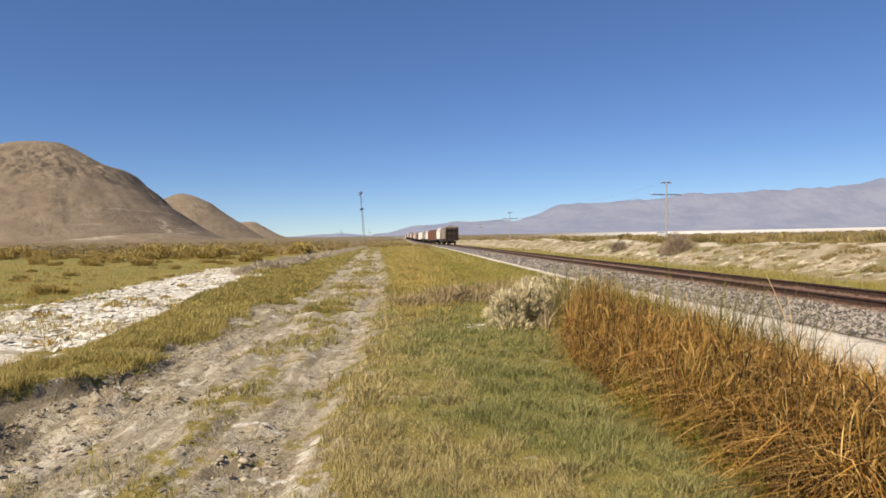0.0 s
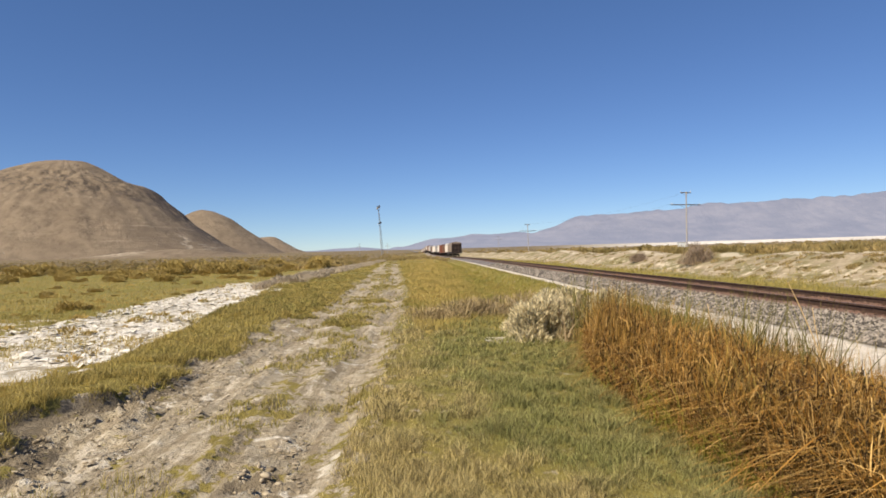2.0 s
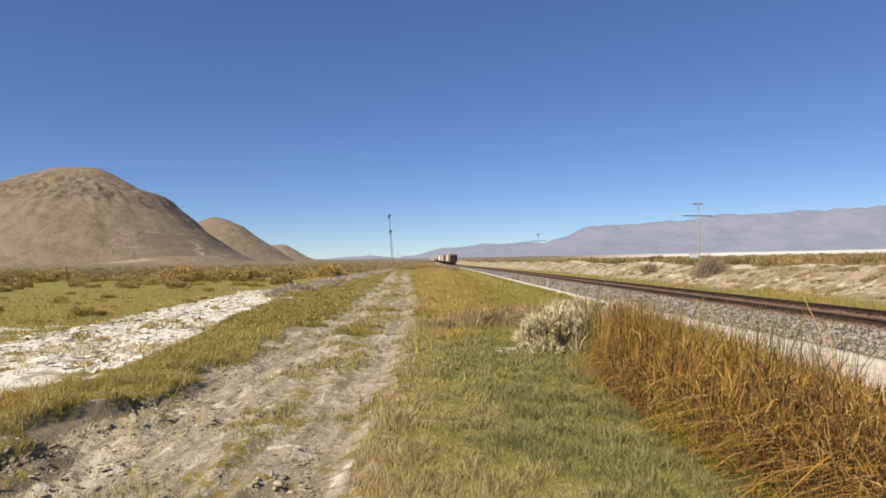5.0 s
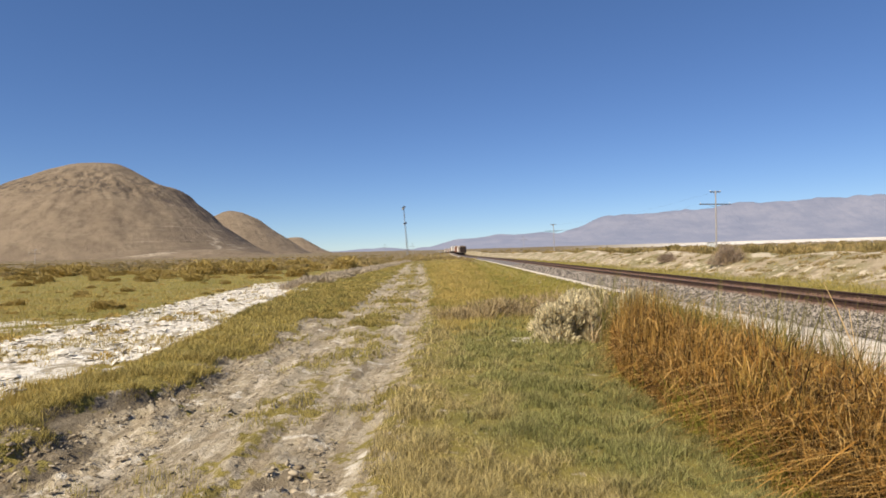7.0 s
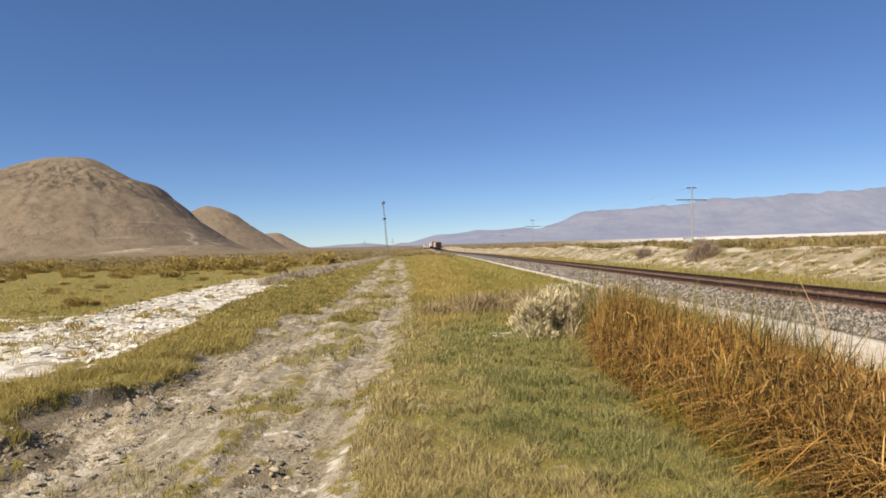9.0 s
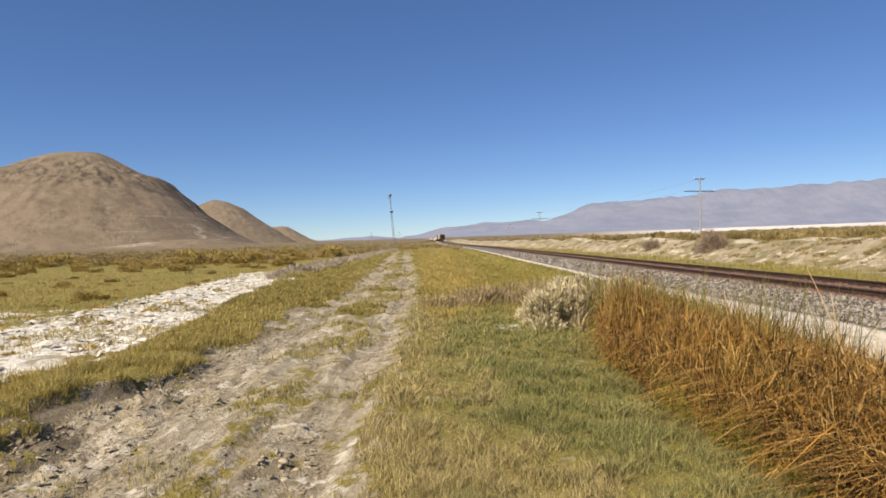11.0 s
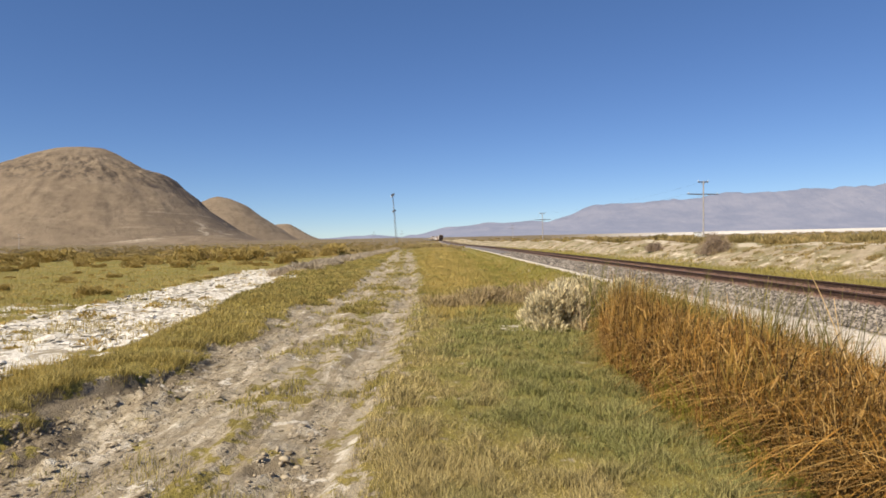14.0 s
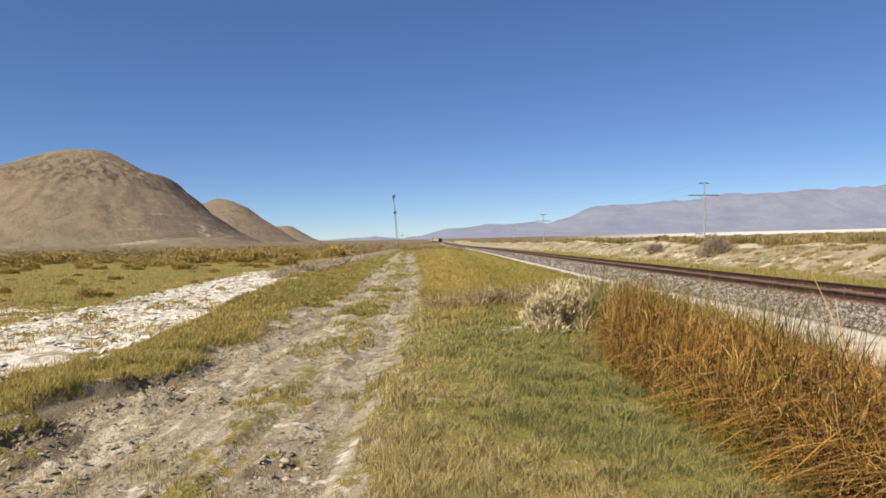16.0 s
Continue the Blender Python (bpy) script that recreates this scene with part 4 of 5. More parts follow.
reed_front = lambda y: 2.43 - 0.042 * (np.clip(np.asarray(y, float), 3, 8.5) - 3) + 0.2 * np.clip(np.asarray(y, float) - 8.0, 0, 4)
grass_patch("roadside_grass", "short grey-green and straw-coloured grass beside the road", MAT_GRASS, 11, 170000,
            lambda y: -0.75 + road_shift(y), lambda y: reed_front(y) + 0.35, 3.4, 17, 0.078, 0.0052,
            lambda x, y: 1.05 * smooth(-0.35, 0.35, x + 0.8 * (fbm(x * 1.1, y * 0.6, 3, 3) - 0.5)) * (1 - 0.55 * (1 - smooth(4.6, 6.6, y + 1.0 * x)))
            - 0.95 * np.exp(-((x - 0.42) / 0.3) ** 2 - ((y - 6.9) / 1.1) ** 2) - 0.6 * clumps(x, y, 1.3, 6, 0.58, 0.05) * (1 - smooth(0.5, 1.1, x - 0.8 * (1 - smooth(4.6, 5.6, y))))
            + 0.5 * np.exp(-((x - 0.95) / 0.3) ** 2 - ((y - 6.2) / 0.7) ** 2) + 0.4 * (clumps(x, y, 2.6, 7, 0.5, 0.12) - 0.5),
            lambda x, y: (0.12 + 0.88 * smooth(-0.8, 0.0, x + 1.1 * (fbm(x * 1.6, y * 1.6, 4, 3) - 0.5))) * (0.3 + 0.7 * clumps(x, y, 5.5, 5, 0.46, 0.09)), lean=0.5)
grass_patch("verge_grass", "dry olive grass on the raised verge of the road", MAT_VERGE, 12, 165000,
            lambda y: verge_edge(y) - 1.2, lambda y: road_shift(y) - 3.0, 3.6, 400, 0.085, 0.0056,
            lambda x, y: 0.05 + 0.6 * fbm(x * 0.9, y * 0.9, 8, 3),
            lambda x, y: smooth(-0.03 - 0.08 * smooth(9, 16, y), 0.1 + 0.1 * smooth(9, 16, y), verge_cut(x, y)) * (0.45 + 0.55 * clumps(x, y, 3.0, 5, 0.42, 0.12)), lean=0.48)
grass_patch("near_grass", "short dry grass around the standpoint beside the road", MAT_GRASS, 18, 30000,
            lambda y: -0.7 + 0 * y, lambda y: 3.2 + 0 * y, 1.2, 3.5, 0.08, 0.006,
            lambda x, y: 0.3 + 0.5 * fbm(x, y, 7, 3), lambda x, y: 0.3 + 0.7 * clumps(x, y, 5.0, 5, 0.47, 0.1), power=-1.0)
grass_patch("yellow_grass", "yellow-green dry grass field ahead beside the road", MAT_MEADOW, 13, 150000,
            lambda y: road_shift(y) - 0.5, lambda y: 6.2 + track_x(y) - TRACK_X, 12.5, 420, 0.11, 0.009,
            lambda x, y: 0.3 + 1.5 * (fbm(x * 0.45, y * 0.16, 15, 3) - 0.5) - 0.6 * np.exp(-((x + 0.3) / 1.0) ** 2) + 0.6 * smooth(-0.3, 0.7, x - 1.9 - 0.022 * np.clip(y - 28, 0, 90)),
            lambda x, y: (0.1 + 0.9 * smooth(-0.9, 0.5, x - road_shift(y) + 1.2 * (fbm(x * 1.2, y * 0.8, 27, 3) - 0.5))) * smooth(12, 17, y + 4 * (fbm(x, y * 0.6, 28, 3) - 0.5)) * (0.35 + 0.65 * clumps(x, y, 1.5, 29, 0.42)), levels=1)
grass_patch("road_tufts", "low tufts of dry grass on the mud road", MAT_VERGE, 14, 80000,
            lambda y: road_shift(y) - 3.5, lambda y: road_shift(y) - 0.6, 3.6, 300, 0.075, 0.005,
            lambda x, y: 0.45 + 0.4 * fbm(x, y, 16, 2),
            lambda x, y: clumps(x, y, 1.25, 17, 0.625 - 0.15 * np.exp(-((x - road_shift(y) + 1.85) / 0.38) ** 2), 0.035) * (0.25 + 0.75 * smooth(5.5, 8.5, y)))
grass_patch("meadow_grass", "flat yellow-green meadow grass beyond the salt crust", MAT_MEADOW, 15, 130000,
            lambda y: -11 - 0.85 * y, lambda y: verge_edge(y) - 1.0, 8, 110, 0.11, 0.016,
            lambda x, y: 0.15 + 1.4 * (fbm(x * 0.2, y * 0.2, 18, 3) - 0.4),
            lambda x, y: np.maximum((1 - 1.02 * band(-x, salt_edge(y) - 0.1, 10.7 + 0.1 * y, 0.9) * (1 - smooth(40, 48, y))), clumps(x, y, 0.5, 19, 0.61, 0.03)), levels=1)
grass_patch("trackside_grass", "green grass strip between track and bank", MAT_MEADOW, 16, 44000,
            lambda y: track_x(y) + 3.2, lambda y: track_x(y) + 11.5, 14, 160, 0.16, 0.012,
            lambda x, y: 0.3 + 0.6 * fbm(x * 0.3, y * 0.15, 20, 3),
            lambda x, y: (0.06 + 0.94 * (1 - smooth(5.5, 9.0, x - track_x(y) + 5 * (fbm(x * 0.25, y * 0.2, 63, 3) - 0.5)))) * (0.3 + 0.7 * clumps(x, y, 0.35, 22, 0.42)), lean=0.5, levels=1)


def reed_end(x, y):
    """Where the saltbush takes the place of the reeds."""
    return y + 1.1 * (fbm(x * 2.2, y * 2.2, 37, 3) - 0.5) > 10.4 + 2.6 * np.clip(x - 2.9, 0, 0.9) + 9 * (x > 3.8)


def droop(lean):
    """Reeds hang out over the road side less than the other ways."""
    least = np.array([0.5, 0.75])
    return np.where(lean < 0, least * np.tanh(lean / least), 1.1 * np.tanh(lean / 1.1))


def reeds(name, label, material, seed, count, height, width, lean, power, upper=4.9, kink=0.9):
    rng = np.random.default_rng(seed)
    y = 3.1 * (19.0 / 3.1) ** rng.uniform(0, 1, count)
    f = rng.uniform(0, 1, count) ** power
    front = reed_front(y) + 0.35 * (fbm(y * 1.3, y * 0, seed, 3) - 0.5)
    x = front + f * (upper - front)
    ok = ~reed_end(x, y) & (rng.uniform(0, 1, count) < 0.35 + 0.65 * (1 - smooth(14, 18.5, y)))
    x, y, f = x[ok], y[ok], f[ok]
    k = len(x)
    h = height * rng.uniform(0.55, 1.15, k) * (0.85 + 0.35 * fbm(x * 0.9, y * 0.9, seed + 1, 3)) * (0.72 + 0.28 * smooth(0, 0.12, f)) * (1 - 0.36 * f) * (1 + 0.14 * smooth(7, 10.5, y)) * (1 - 0.2 * np.exp(-((y - 4.5) / 1.5) ** 2))
    mix = np.clip(0.9 * np.exp(-((y - 4.9) / 0.5) ** 2 - ((x - 2.55) / 0.22) ** 2) + 1.7 * smooth(6.0, 10.0, y) * (0.3 + 0.7 * smooth(0.05, 0.4, f)) * fbm(x * 1.5, y * 0.8, 48, 3) + rng.normal(0.12, 0.16, k), 0, 1)
    base = np.stack([x, y, ground_z(x, y) - 0.02], 1)
    v, l, t, a = blades(base, h, width * rng.uniform(0.7, 1.3, k), droop(rng.normal(0, 1, (k, 2)) * (lean * (0.22 + 0.78 * smooth(0.0, 0.22, f))[:, None] * rng.choice([0.5, 1.0, 2.4], (k, 1), p=[0.4, 0.4, 0.2]))) + np.array([0.1, 0.0]), mix, 5, 1.1, kink, rng=rng)
    return stuff(name, np_mesh(name, v, l, t, material, a), label, "reeds")


reeds("reed_bed", "dense bed of rust-brown dried reeds in the ditch", MAT_REED, 31, 14000, 1.3, 0.0095, 0.36, 1.4)
reeds("arching_reeds", "arching collapsed rust-brown reed leaves", MAT_REED, 35, 15000, 1.1, 0.0115, 0.5, 1.3, kink=1.3)
reeds("broken_reeds", "bent straw-coloured reed stems among the reeds", MAT_STRAW, 32, 4600, 1.2, 0.0095, 0.75, 1.2, kink=1.4)


def reed_litter(name, seed, count, material, size=0.2, lean=1.3, wide=1.0):
    """Short curled bits of leaf caught at all heights in the reeds."""
    rng = np.random.default_rng(seed)
    y = 3.1 * (17.0 / 3.1) ** rng.uniform(0, 1, count)
    front = reed_front(y) - 0.06
    f = rng.uniform(0, 1, count) ** 1.8
    x = front + f * (4.6 - front)
    ok = ~reed_end(x, y)
    x, y, f = x[ok], y[ok], f[ok]
    k = len(x)
    top = (0.5 + 0.5 * smooth(0, 0.15, f)) * (1 - 0.4 * f)
    base = np.stack([x, y, ground_z(x, y) + top * rng.uniform(0.05, 1, k)], 1)
    mix = np.clip(rng.normal(0.0, 0.15, k), 0, 1)
    v, l, t, a = blades(base, rng.uniform(0.25 * size, size, k), rng.uniform(0.005, 0.011, k) * wide, rng.normal(0, lean, (k, 2)), mix, 3, 1.2, 1.2, rng=rng)
    stuff(name, np_mesh(name, v, l, t, material, a), "curled rust-brown scraps of dead reed leaf", "reeds")


reed_litter("reed_litter", 33, 40000, MAT_REED)
reed_litter("reed_tangle", 38, 19000, MAT_REED, 0.42, 1.0, 1.35)
reed_litter("straw_tangle", 39, 6500, MAT_STRAW, 0.42, 1.0, 1.2)
reed_litter("straw_litter", 34, 15000, MAT_STRAW)


grass_patch("sedge", "yellow-green sedge growing at the foot of the reeds", MAT_SEDGE, 40, 13000,
            lambda y: reed_front(y) - 0.12, lambda y: reed_front(y) + 0.45, 3.6, 11, 0.3, 0.0075,
            lambda x, y: 0.2 + 0.6 * fbm(x * 2, y * 2, 42, 3),
            lambda x, y: np.clip(np.exp(-((y - 4.7) / 0.55) ** 2) + 0.45 * clumps(x, y, 1.6, 44, 0.5, 0.06), 0, 1), levels=3)
grass_patch("dry_stems", "thin grey-tan dead stems along the back of the reeds", MAT_WEED, 46, 2600,
            lambda y: 4.4 + 0 * y, lambda y: 5.5 + 0 * y, 5.0, 12, 0.5, 0.0065,
            lambda x, y: fbm(x * 2, y * 2, 59, 3), lambda x, y: 0.2 + 0.8 * clumps(x, y, 0.9, 56, 0.46, 0.08), levels=3, lean=0.2)
grass_patch("rushes", "dark olive rushes standing among the reeds", MAT_RUSH, 47, 9500,
            lambda y: 2.75 + 0 * y, lambda y: 4.5 + 0 * y, 5.5, 12.5, 0.8, 0.011,
            lambda x, y: fbm(x * 2, y * 2, 49, 3), lambda x, y: smooth(5.5, 9, y) * clumps(x, y, 1.2, 46, 0.45, 0.1), levels=4, lean=0.22)


def sprig_cloud(rng, count, rx, ry, rz, h, w, lumps=12, hollow=0.6, lump=1.0):
    """Leafy sprigs in a few overlapping lumps: an uneven bush with gaps."""
    c = np.stack([np.clip(rng.normal(0, 0.42, lumps), -0.8, 0.8) * rx, np.clip(rng.normal(0, 0.42, lumps), -0.8, 0.8) * ry, rng.uniform(-0.12, 0.52, lumps) * rz], 1)
    s = rng.uniform(0.22, 0.5, lumps) * lump
    i = rng.integers(0, lumps, count)
    d = rng.normal(0, 1, (count, 3))
    d[:, 2] = np.abs(d[:, 2]) * 0.9 * np.where(rng.uniform(0, 1, count) < 0.35, -1, 1)
    d /= np.linalg.norm(d, axis=1)[:, None]
    rad = rng.uniform(hollow, 1, count) ** 0.6
    p = c[i] + d * rad[:, None] * s[i][:, None] * np.array([rx, ry, rz])
    p[:, 2] = np.maximum(p[:, 2], 0)
    lean = d[:, :2] * rng.uniform(0.3, 1.2, (count, 1)) + rng.normal(0, 0.25, (count, 2))
    return p, h * rng.uniform(0.6, 1.3, count), w * rng.uniform(0.7, 1.3, count), lean


def bush(name, label, material, seed, x, y, rx, ry, rz, count, h, w, stems=40, category="bush", group="", lumps=12, lump=1.0, levels=2):
    rng = np.random.default_rng(seed)
    thing = tagged(new(name), label, category, group)
    thing.matrix_basis = pose(x, y, on_ground(x, y) - 0.03)
    p, hh, ww, lean = sprig_cloud(rng, count, rx, ry, rz, h, w, lumps, 0.6, lump)
    v, l, t, a = blades(p, hh, ww, lean, np.clip(rng.normal(0.5, 0.16, count), 0, 1), levels, rng=rng)
    crown = new("crown", np_mesh("crown", v, l, t, material, a))
    crown.parent = thing
    q = rng.normal(0, 0.16, (stems, 3)) * np.array([rx, ry, 0])
    aim = rng.normal(0, 0.55, (stems, 2))
    v, l, t, a = blades(q, rz * rng.uniform(0.45, 0.8, stems), np.full(stems, 0.018 * (1 + rz * 0.3)), aim, np.zeros(stems), 3, rng=rng)
    wood = new("brushwood", np_mesh("brushwood", v, l, t, MAT_DRY, a))
    wood.parent = thing
    return thing


bush("saltbush", "pale cream-grey saltbush at the end of the reeds", MAT_SALTBUSH, 41, 2.66, 12.2, 1.42, 1.15, 1.42, 29000, 0.085, 0.03, 170, lumps=44, lump=0.56)
bush("dead_weed", "dead brown weeds behind the saltbush", MAT_WEED, 42, 1.3, 16.2, 1.2, 0.9, 0.6, 3600, 0.13, 0.016, 90)
bush("dead_weed", "dead brown weeds behind the saltbush", MAT_WEED, 43, 2.5, 16.9, 1.3, 1.0, 0.8, 4200, 0.13, 0.016, 90)
bush("dead_weed", "low dead straw-brown weeds at the edge of the yellow grass", MAT_WEED, 46, 0.35, 15.6, 0.9, 0.7, 0.35, 2500, 0.14, 0.014, 40)
bush("dry_bush", "dark leafless brown bush on the tan bank", MAT_DEAD, 44, 19.25, 44.0, 1.15, 1.2, 1.7, 4200, 0.3, 0.026, 120)
bush("dry_bush", "dark leafless brown bush on the tan bank", MAT_DEAD, 45, 19.5, 57.0, 0.95, 1.0, 0.8, 2500, 0.3, 0.03, 60)

# shrubs of the left-hand plain: the near ones singly, the rest as stuff
SHRUBS = []
for k in range(5):
    bsh = bush("greasewood_shrub", "rounded golden-olive greasewood shrub on the plain", MAT_SHRUB, 50 + k, 0, 0, 1.35 + 0.12 * k, 1.3, 0.75 + 0.08 * k, 3000, 0.12, 0.085, 20, "shrub", "shrubs of the plain", lumps=9, lump=1.1, levels=1)
    SHRUBS.append(bsh)
rs = random.Random(9)
taken = []
while len(taken) < 105:
    y = 58 * (150 / 58) ** rs.uniform(0, 1)
    x = -rs.uniform(0.16, 0.84) * y
    if float(fbm(x * 0.06, y * 0.06, 23, 3)) < 0.40 or any(math.hypot(x - p, (y - q) * 0.6) < 4.4 for p, q in taken):
        continue
    m = pose(x, y, on_ground(x, y) - 0.05, 0, 0, rs.uniform(0, 360)) @ Matrix.Scale(rs.choice((0.65, 0.9, 1.2, 1.5)), 4)
    if len(taken) < 5:
        SHRUBS[len(taken)].matrix_basis = m
    else:
        copy_thing(SHRUBS[len(taken) % 5], m)
    taken.append((x, y))

for k in range(26):
    y = rs.uniform(22, 56)
    x = -rs.uniform(9.5 + 0.12 * y, 9 + 0.8 * y)
    copy_thing(SHRUBS[k % 5], pose(x, y, on_ground(x, y) - 0.03, 0, 0, rs.uniform(0, 360)) @ Matrix.Scale(rs.uniform(0.22, 0.42), 4))


def shrub_field(name, label, material, seed, count, x0, x1, y0, y1, size, sprigs, w, keep=None, power=0.6):
    rng = np.random.default_rng(seed)
    x, y = scatter(rng, count, x0, x1, y0, y1, power)
    if keep is not None:
        ok = rng.uniform(0, 1, count) < keep(x, y)
        x, y = x[ok], y[ok]
    k = len(x)
    s = size * rng.uniform(0.5, 1.3, k)
    rep = np.repeat(np.arange(k), sprigs)
    d = rng.normal(0, 1, (len(rep), 3))
    d[:, 2] = np.abs(d[:, 2])
    d /= np.linalg.norm(d, axis=1)[:, None]
    d *= rng.uniform(0.55, 1, len(rep))[:, None]
    base = np.stack([x[rep] + d[:, 0] * s[rep] * 0.9, y[rep] + d[:, 1] * s[rep] * 0.9, ground_z(x, y)[rep] - 0.05 + d[:, 2] * s[rep] * 0.55], 1)
    mix = np.clip(np.repeat(rng.uniform(0, 1, k), sprigs) + rng.normal(0, 0.1, len(rep)), 0, 1)
    v, l, t, a = blades(base, s[rep] * 0.24, 1.3 * w * s[rep] * rng.uniform(0.6, 1.4, len(rep)), d[:, :2] * 0.8, mix, 1, rng=rng)
    return stuff(name, np_mesh(name, v, l, t, material, a), label, "shrubs")


shrub_field("scrub_plain", "olive-brown desert scrub covering the plain", MAT_SCRUB, 61, 4600, lambda y: -0.95 * y, lambda y: road_shift(y) - 7 - 0.02 * y, 105, 1200, 1.15, 40, 0.26,
            lambda x, y: 0.25 + 0.75 * clumps(x, y, 0.05, 23, 0.46), 0.35)
shrub_field("scrub_bank", "olive-brown scrub on the plain behind the bank", MAT_SCRUB, 62, 1700, lambda y: track_x(y) + 13.5, lambda y: 30 + 1.0 * y, 26, 420, 1.05, 170, 0.085,
            lambda x, y: 0.06 + 0.94 * clumps(x, y, 0.09, 24, 0.49, 0.05))
shrub_field("track_scrub", "low scrub between road and railway far ahead", MAT_SCRUB, 66, 700, lambda y: road_shift(y) - 8, lambda y: track_x(y) - 4, 150, 480, 0.95, 30, 0.28, lambda x, y: clumps(x, y, 0.04, 26, 0.45), 0.5)
shrub_field("verge_tussocks", "rounded tussocks of dry yellow grass on the verge", MAT_VERGE, 68, 1100, lambda y: verge_edge(y) - 0.6, lambda y: road_shift(y) - 3.2, 17, 160, 0.27, 110, 0.065, lambda x, y: clumps(x, y, 0.5, 36, 0.45), 0.8)
shrub_field("field_tussocks", "rounded tussocks of yellow-green grass beside the road", MAT_MEADOW, 69, 1500, lambda y: road_shift(y) - 0.5, lambda y: 5.4 + 0 * y, 16, 200, 0.26, 110, 0.065, lambda x, y: 0.2 + 0.8 * clumps(x, y, 0.5, 38, 0.45), 0.8)
shrub_field("road_tussocks", "tufts of dry grass scattered over the far stretch of the road", MAT_VERGE, 70, 1300, lambda y: road_shift(y) - 2.9, lambda y: road_shift(y) - 0.4, 15, 150, 0.24, 100, 0.06, lambda x, y: clumps(x, y * 0.6, 0.45, 39, 0.61 - 0.1 * np.exp(-((x - road_shift(y) + 1.85) / 0.5) ** 2), 0.05), 0.6)
shrub_field("mid_scrub", "dense scrub in the middle distance beside the road", MAT_SCRUB, 67, 1500, lambda y: -0.5 * y, lambda y: road_shift(y) - 6.5, 125, 460, 0.85, 40, 0.26, lambda x, y: 0.3 + 0.7 * clumps(x, y, 0.05, 30, 0.45), 0.5)
shrub_field("grey_brush", "grey dead brush along the verge of the road", MAT_GREYBRUSH, 63, 620, lambda y: verge_edge(y) - 1.1 - 0.02 * y, lambda y: verge_edge(y) + 1.0, 40, 150, 0.72, 140, 0.07, None, 0.5)
shrub_field("meadow_shrubs", "scattered low shrubs on meadow and salt crust", MAT_SHRUB, 64, 170, lambda y: -8 - 0.8 * y, lambda y: verge_edge(y) - 2.0, 13, 60, 0.3, 110, 0.12, None, 0.8)
shrub_field("plain_brush", "dark low brush on the flat beyond the bank", MAT_SCRUB, 71, 3600, lambda y: track_x(y) + 12.5, lambda y: track_x(y) + 20 + 0.9 * y, 60, 760, 1.15, 45, 0.26, lambda x, y: 0.1 + 0.9 * clumps(x, y, 0.06, 72, 0.49, 0.05), 0.2)
shrub_field("bank_tufts", "dry tufts on the tan bank", MAT_SCRUB, 65, 420, lambda y: track_x(y) + 7.0, lambda y: track_x(y) + 12.5, 16, 120, 0.3, 90, 0.1, None, 0.8)

# a few tall stalks that stand out above the reeds
for k, (a0, a1) in enumerate((((3.75, 5.5, -0.36), (3.22, 5.4, 1.42)), ((4.3, 6.6, -0.38), (4.15, 6.5, 1.0)), ((3.4, 6.9, -0.3), (3.1, 6.7, 1.05)), ((3.7, 4.9, -0.36), (3.9, 4.8, 0.95)))):
    bm = bmesh.new()
    p0, p1 = Vector(a0), Vector(a1)
    pts = [p0.lerp(p1, q / 6) + Vector((0.05 * math.sin(q * 0.6 + k), 0, -0.012 * (q - 3) ** 2 * (1 if k == 0 else 0.3))) for q in range(7)]
    for q, (s0, s1) in enumerate(zip(pts, pts[1:])):
        rod(bm, s0, s1, 0.009 - 0.001 * q, 0.009 - 0.001 * (q + 1), 6)
    ob = part("reed_stalk", bm, MAT_STALK)
    tagged(ob, "single tall pale straw reed stalk leaning out of the bed", "reed", "tall reed stalks")

# ---- clods of dried mud ----
n = Nodes("mud_clod")
c = n.mix(n.ramp(n.noise(8, 4), 0.35, 0.65), (0.2, 0.157, 0.102), (0.35, 0.29, 0.205))
MAT_CLOD = n.done(n.value(c, n.island(), 0.7, 1.2), 0.95, bump=n.noise(40, 4), depth=0.01)


n = Nodes("salt_crust")
c = n.mix(n.ramp(n.noise(9, 4), 0.35, 0.65), (0.52, 0.46, 0.37), (0.8, 0.76, 0.68))
MAT_SALT = n.done(n.value(c, n.island(), 0.55, 1.1), 0.9, bump=n.noise(30, 4), depth=0.01)


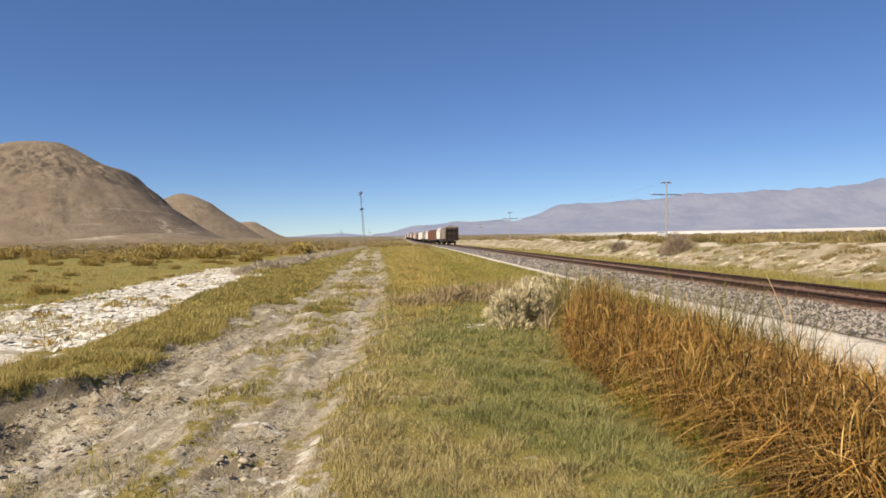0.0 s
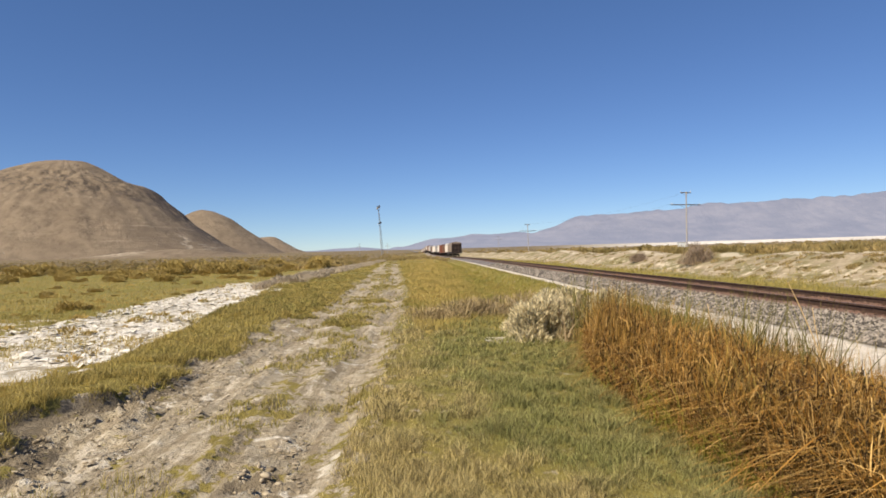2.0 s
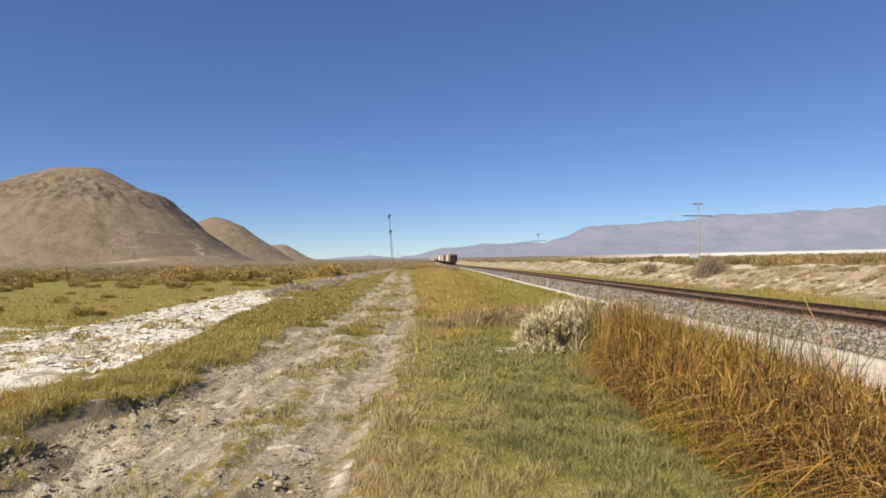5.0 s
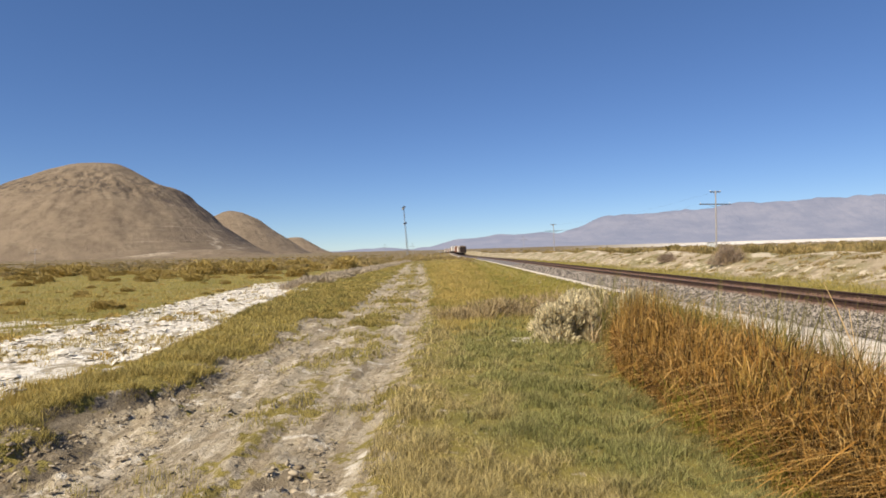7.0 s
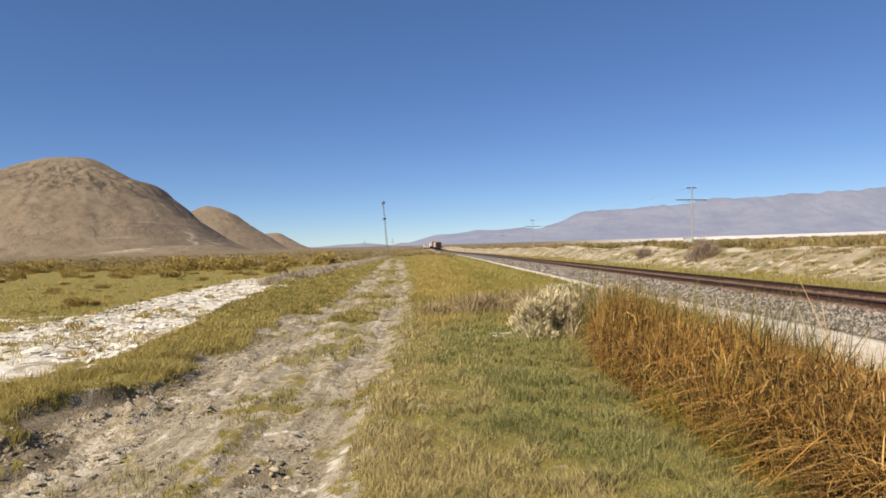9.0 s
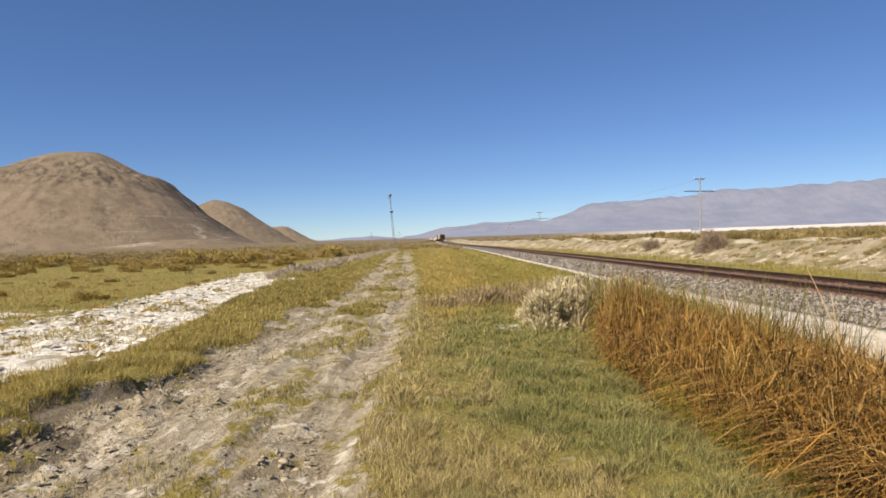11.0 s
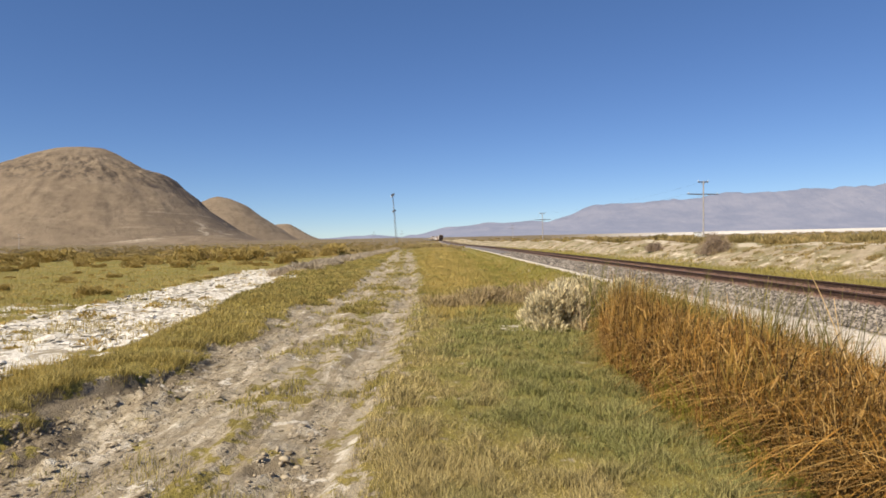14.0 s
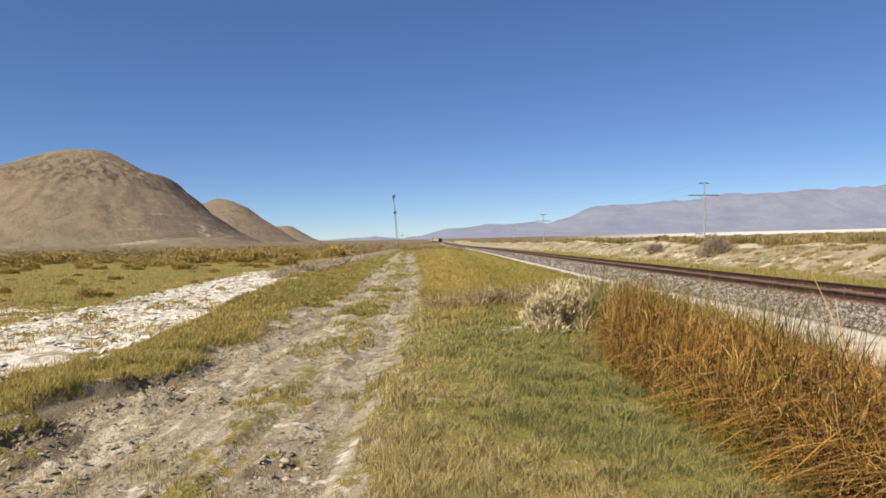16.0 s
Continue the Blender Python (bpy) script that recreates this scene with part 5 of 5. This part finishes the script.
def crumbs(name, label, spots, size, flat, tilt, seed, material=None):
    """Broken lumps or thin plates of dried mud lying on the road."""
    rng = np.random.default_rng(seed)
    count = len(spots)
    base = bmesh.new()
    bmesh.ops.create_icosphere(base, subdivisions=1, radius=1)
    co = np.array([v.co for v in base.verts])
    base.verts.index_update()
    tri = np.array([[v.index for v in f.verts] for f in base.faces])
    base.free()
    k = len(co)
    shape = co[None] * (1 + rng.uniform(-0.35, 0.35, (count, k, 1))) * rng.uniform(0.55, 1.4, (count, 1, 3)) * np.array([1, 1, flat])
    shape[..., 2] += shape[..., 0] * rng.normal(0, tilt, (count, 1)) + shape[..., 1] * rng.normal(0, tilt, (count, 1))
    pos = np.stack([spots[:, 0], spots[:, 1], ground_z(spots[:, 0], spots[:, 1])], 1)
    verts = (pos[:, None] + shape * size[:, None, None]).reshape(-1, 3)
    loops = (np.arange(count)[:, None] * k + tri.ravel()[None]).ravel()
    stuff(name, np_mesh(name, verts, loops, np.full(count * len(tri), 3), material or MAT_CLOD, None, flat > 0.5), label, "clods")


def mud():
    rng = np.random.default_rng(77)
    n1, n2 = 1000, 40
    y = 3.8 * 3.2 ** rng.uniform(0, 1, n1)
    edge = np.stack([rng.normal(-3.45, 0.16, n1) - widen(y), y], 1)
    hole = np.stack([rng.normal(-1.36, 0.08, n2), rng.normal(4.85, 0.2, n2)], 1)
    size = np.concatenate([rng.uniform(0.008, 0.03, n1), rng.uniform(0.01, 0.034, n2)])
    crumbs("mud_clods", "broken brown clods of dried mud along the road edge", np.concatenate([edge, hole]), size, 0.6, 0.2, 5)
    n3 = 7000
    y = 3.7 * 8 ** rng.uniform(0, 1, n3)
    x = np.where(rng.uniform(0, 1, n3) < 0.6, rng.choice([-1.05, -2.8], n3) + rng.normal(0, 0.3, n3), rng.uniform(-3.5, -0.5, n3))
    ok = fbm(x * 1.3, y * 1.0, 43, 3) > 0.44
    spots = np.stack([x + road_shift(y), y], 1)[ok]
    crumbs("mud_flakes", "thin cracked flakes of dried mud on the road", spots, rng.uniform(0.007, 0.026, len(spots)) * (1 + spots[:, 1] * 0.03), 0.24, 0.14, 6)
    n4 = 7000
    y = 7.5 * (52 / 7.5) ** (rng.uniform(0, 1, n4) ** 1.25)
    x = -(salt_edge(y) - 0.8 + rng.uniform(0, 1, n4) * (11.6 + 0.1 * y - salt_edge(y)))
    ok = fbm(x * 0.5, y * 0.4, 45, 3) > 0.42
    spots = np.stack([x, y], 1)[ok]
    crumbs("salt_plates", "curled white plates of salt crust on the flat", spots, rng.uniform(0.04, 0.16, len(spots)), 0.16, 0.22, 8, MAT_SALT)


mud()


# ---- what moves ----
def motions():
    for k, car in enumerate(CARS):
        y0 = REAR_Y + 8.9 + k * PITCH
        walk(car, [(t, car_pose(y0 + SPEED * t)) for t in range(0, 17)])


motions()
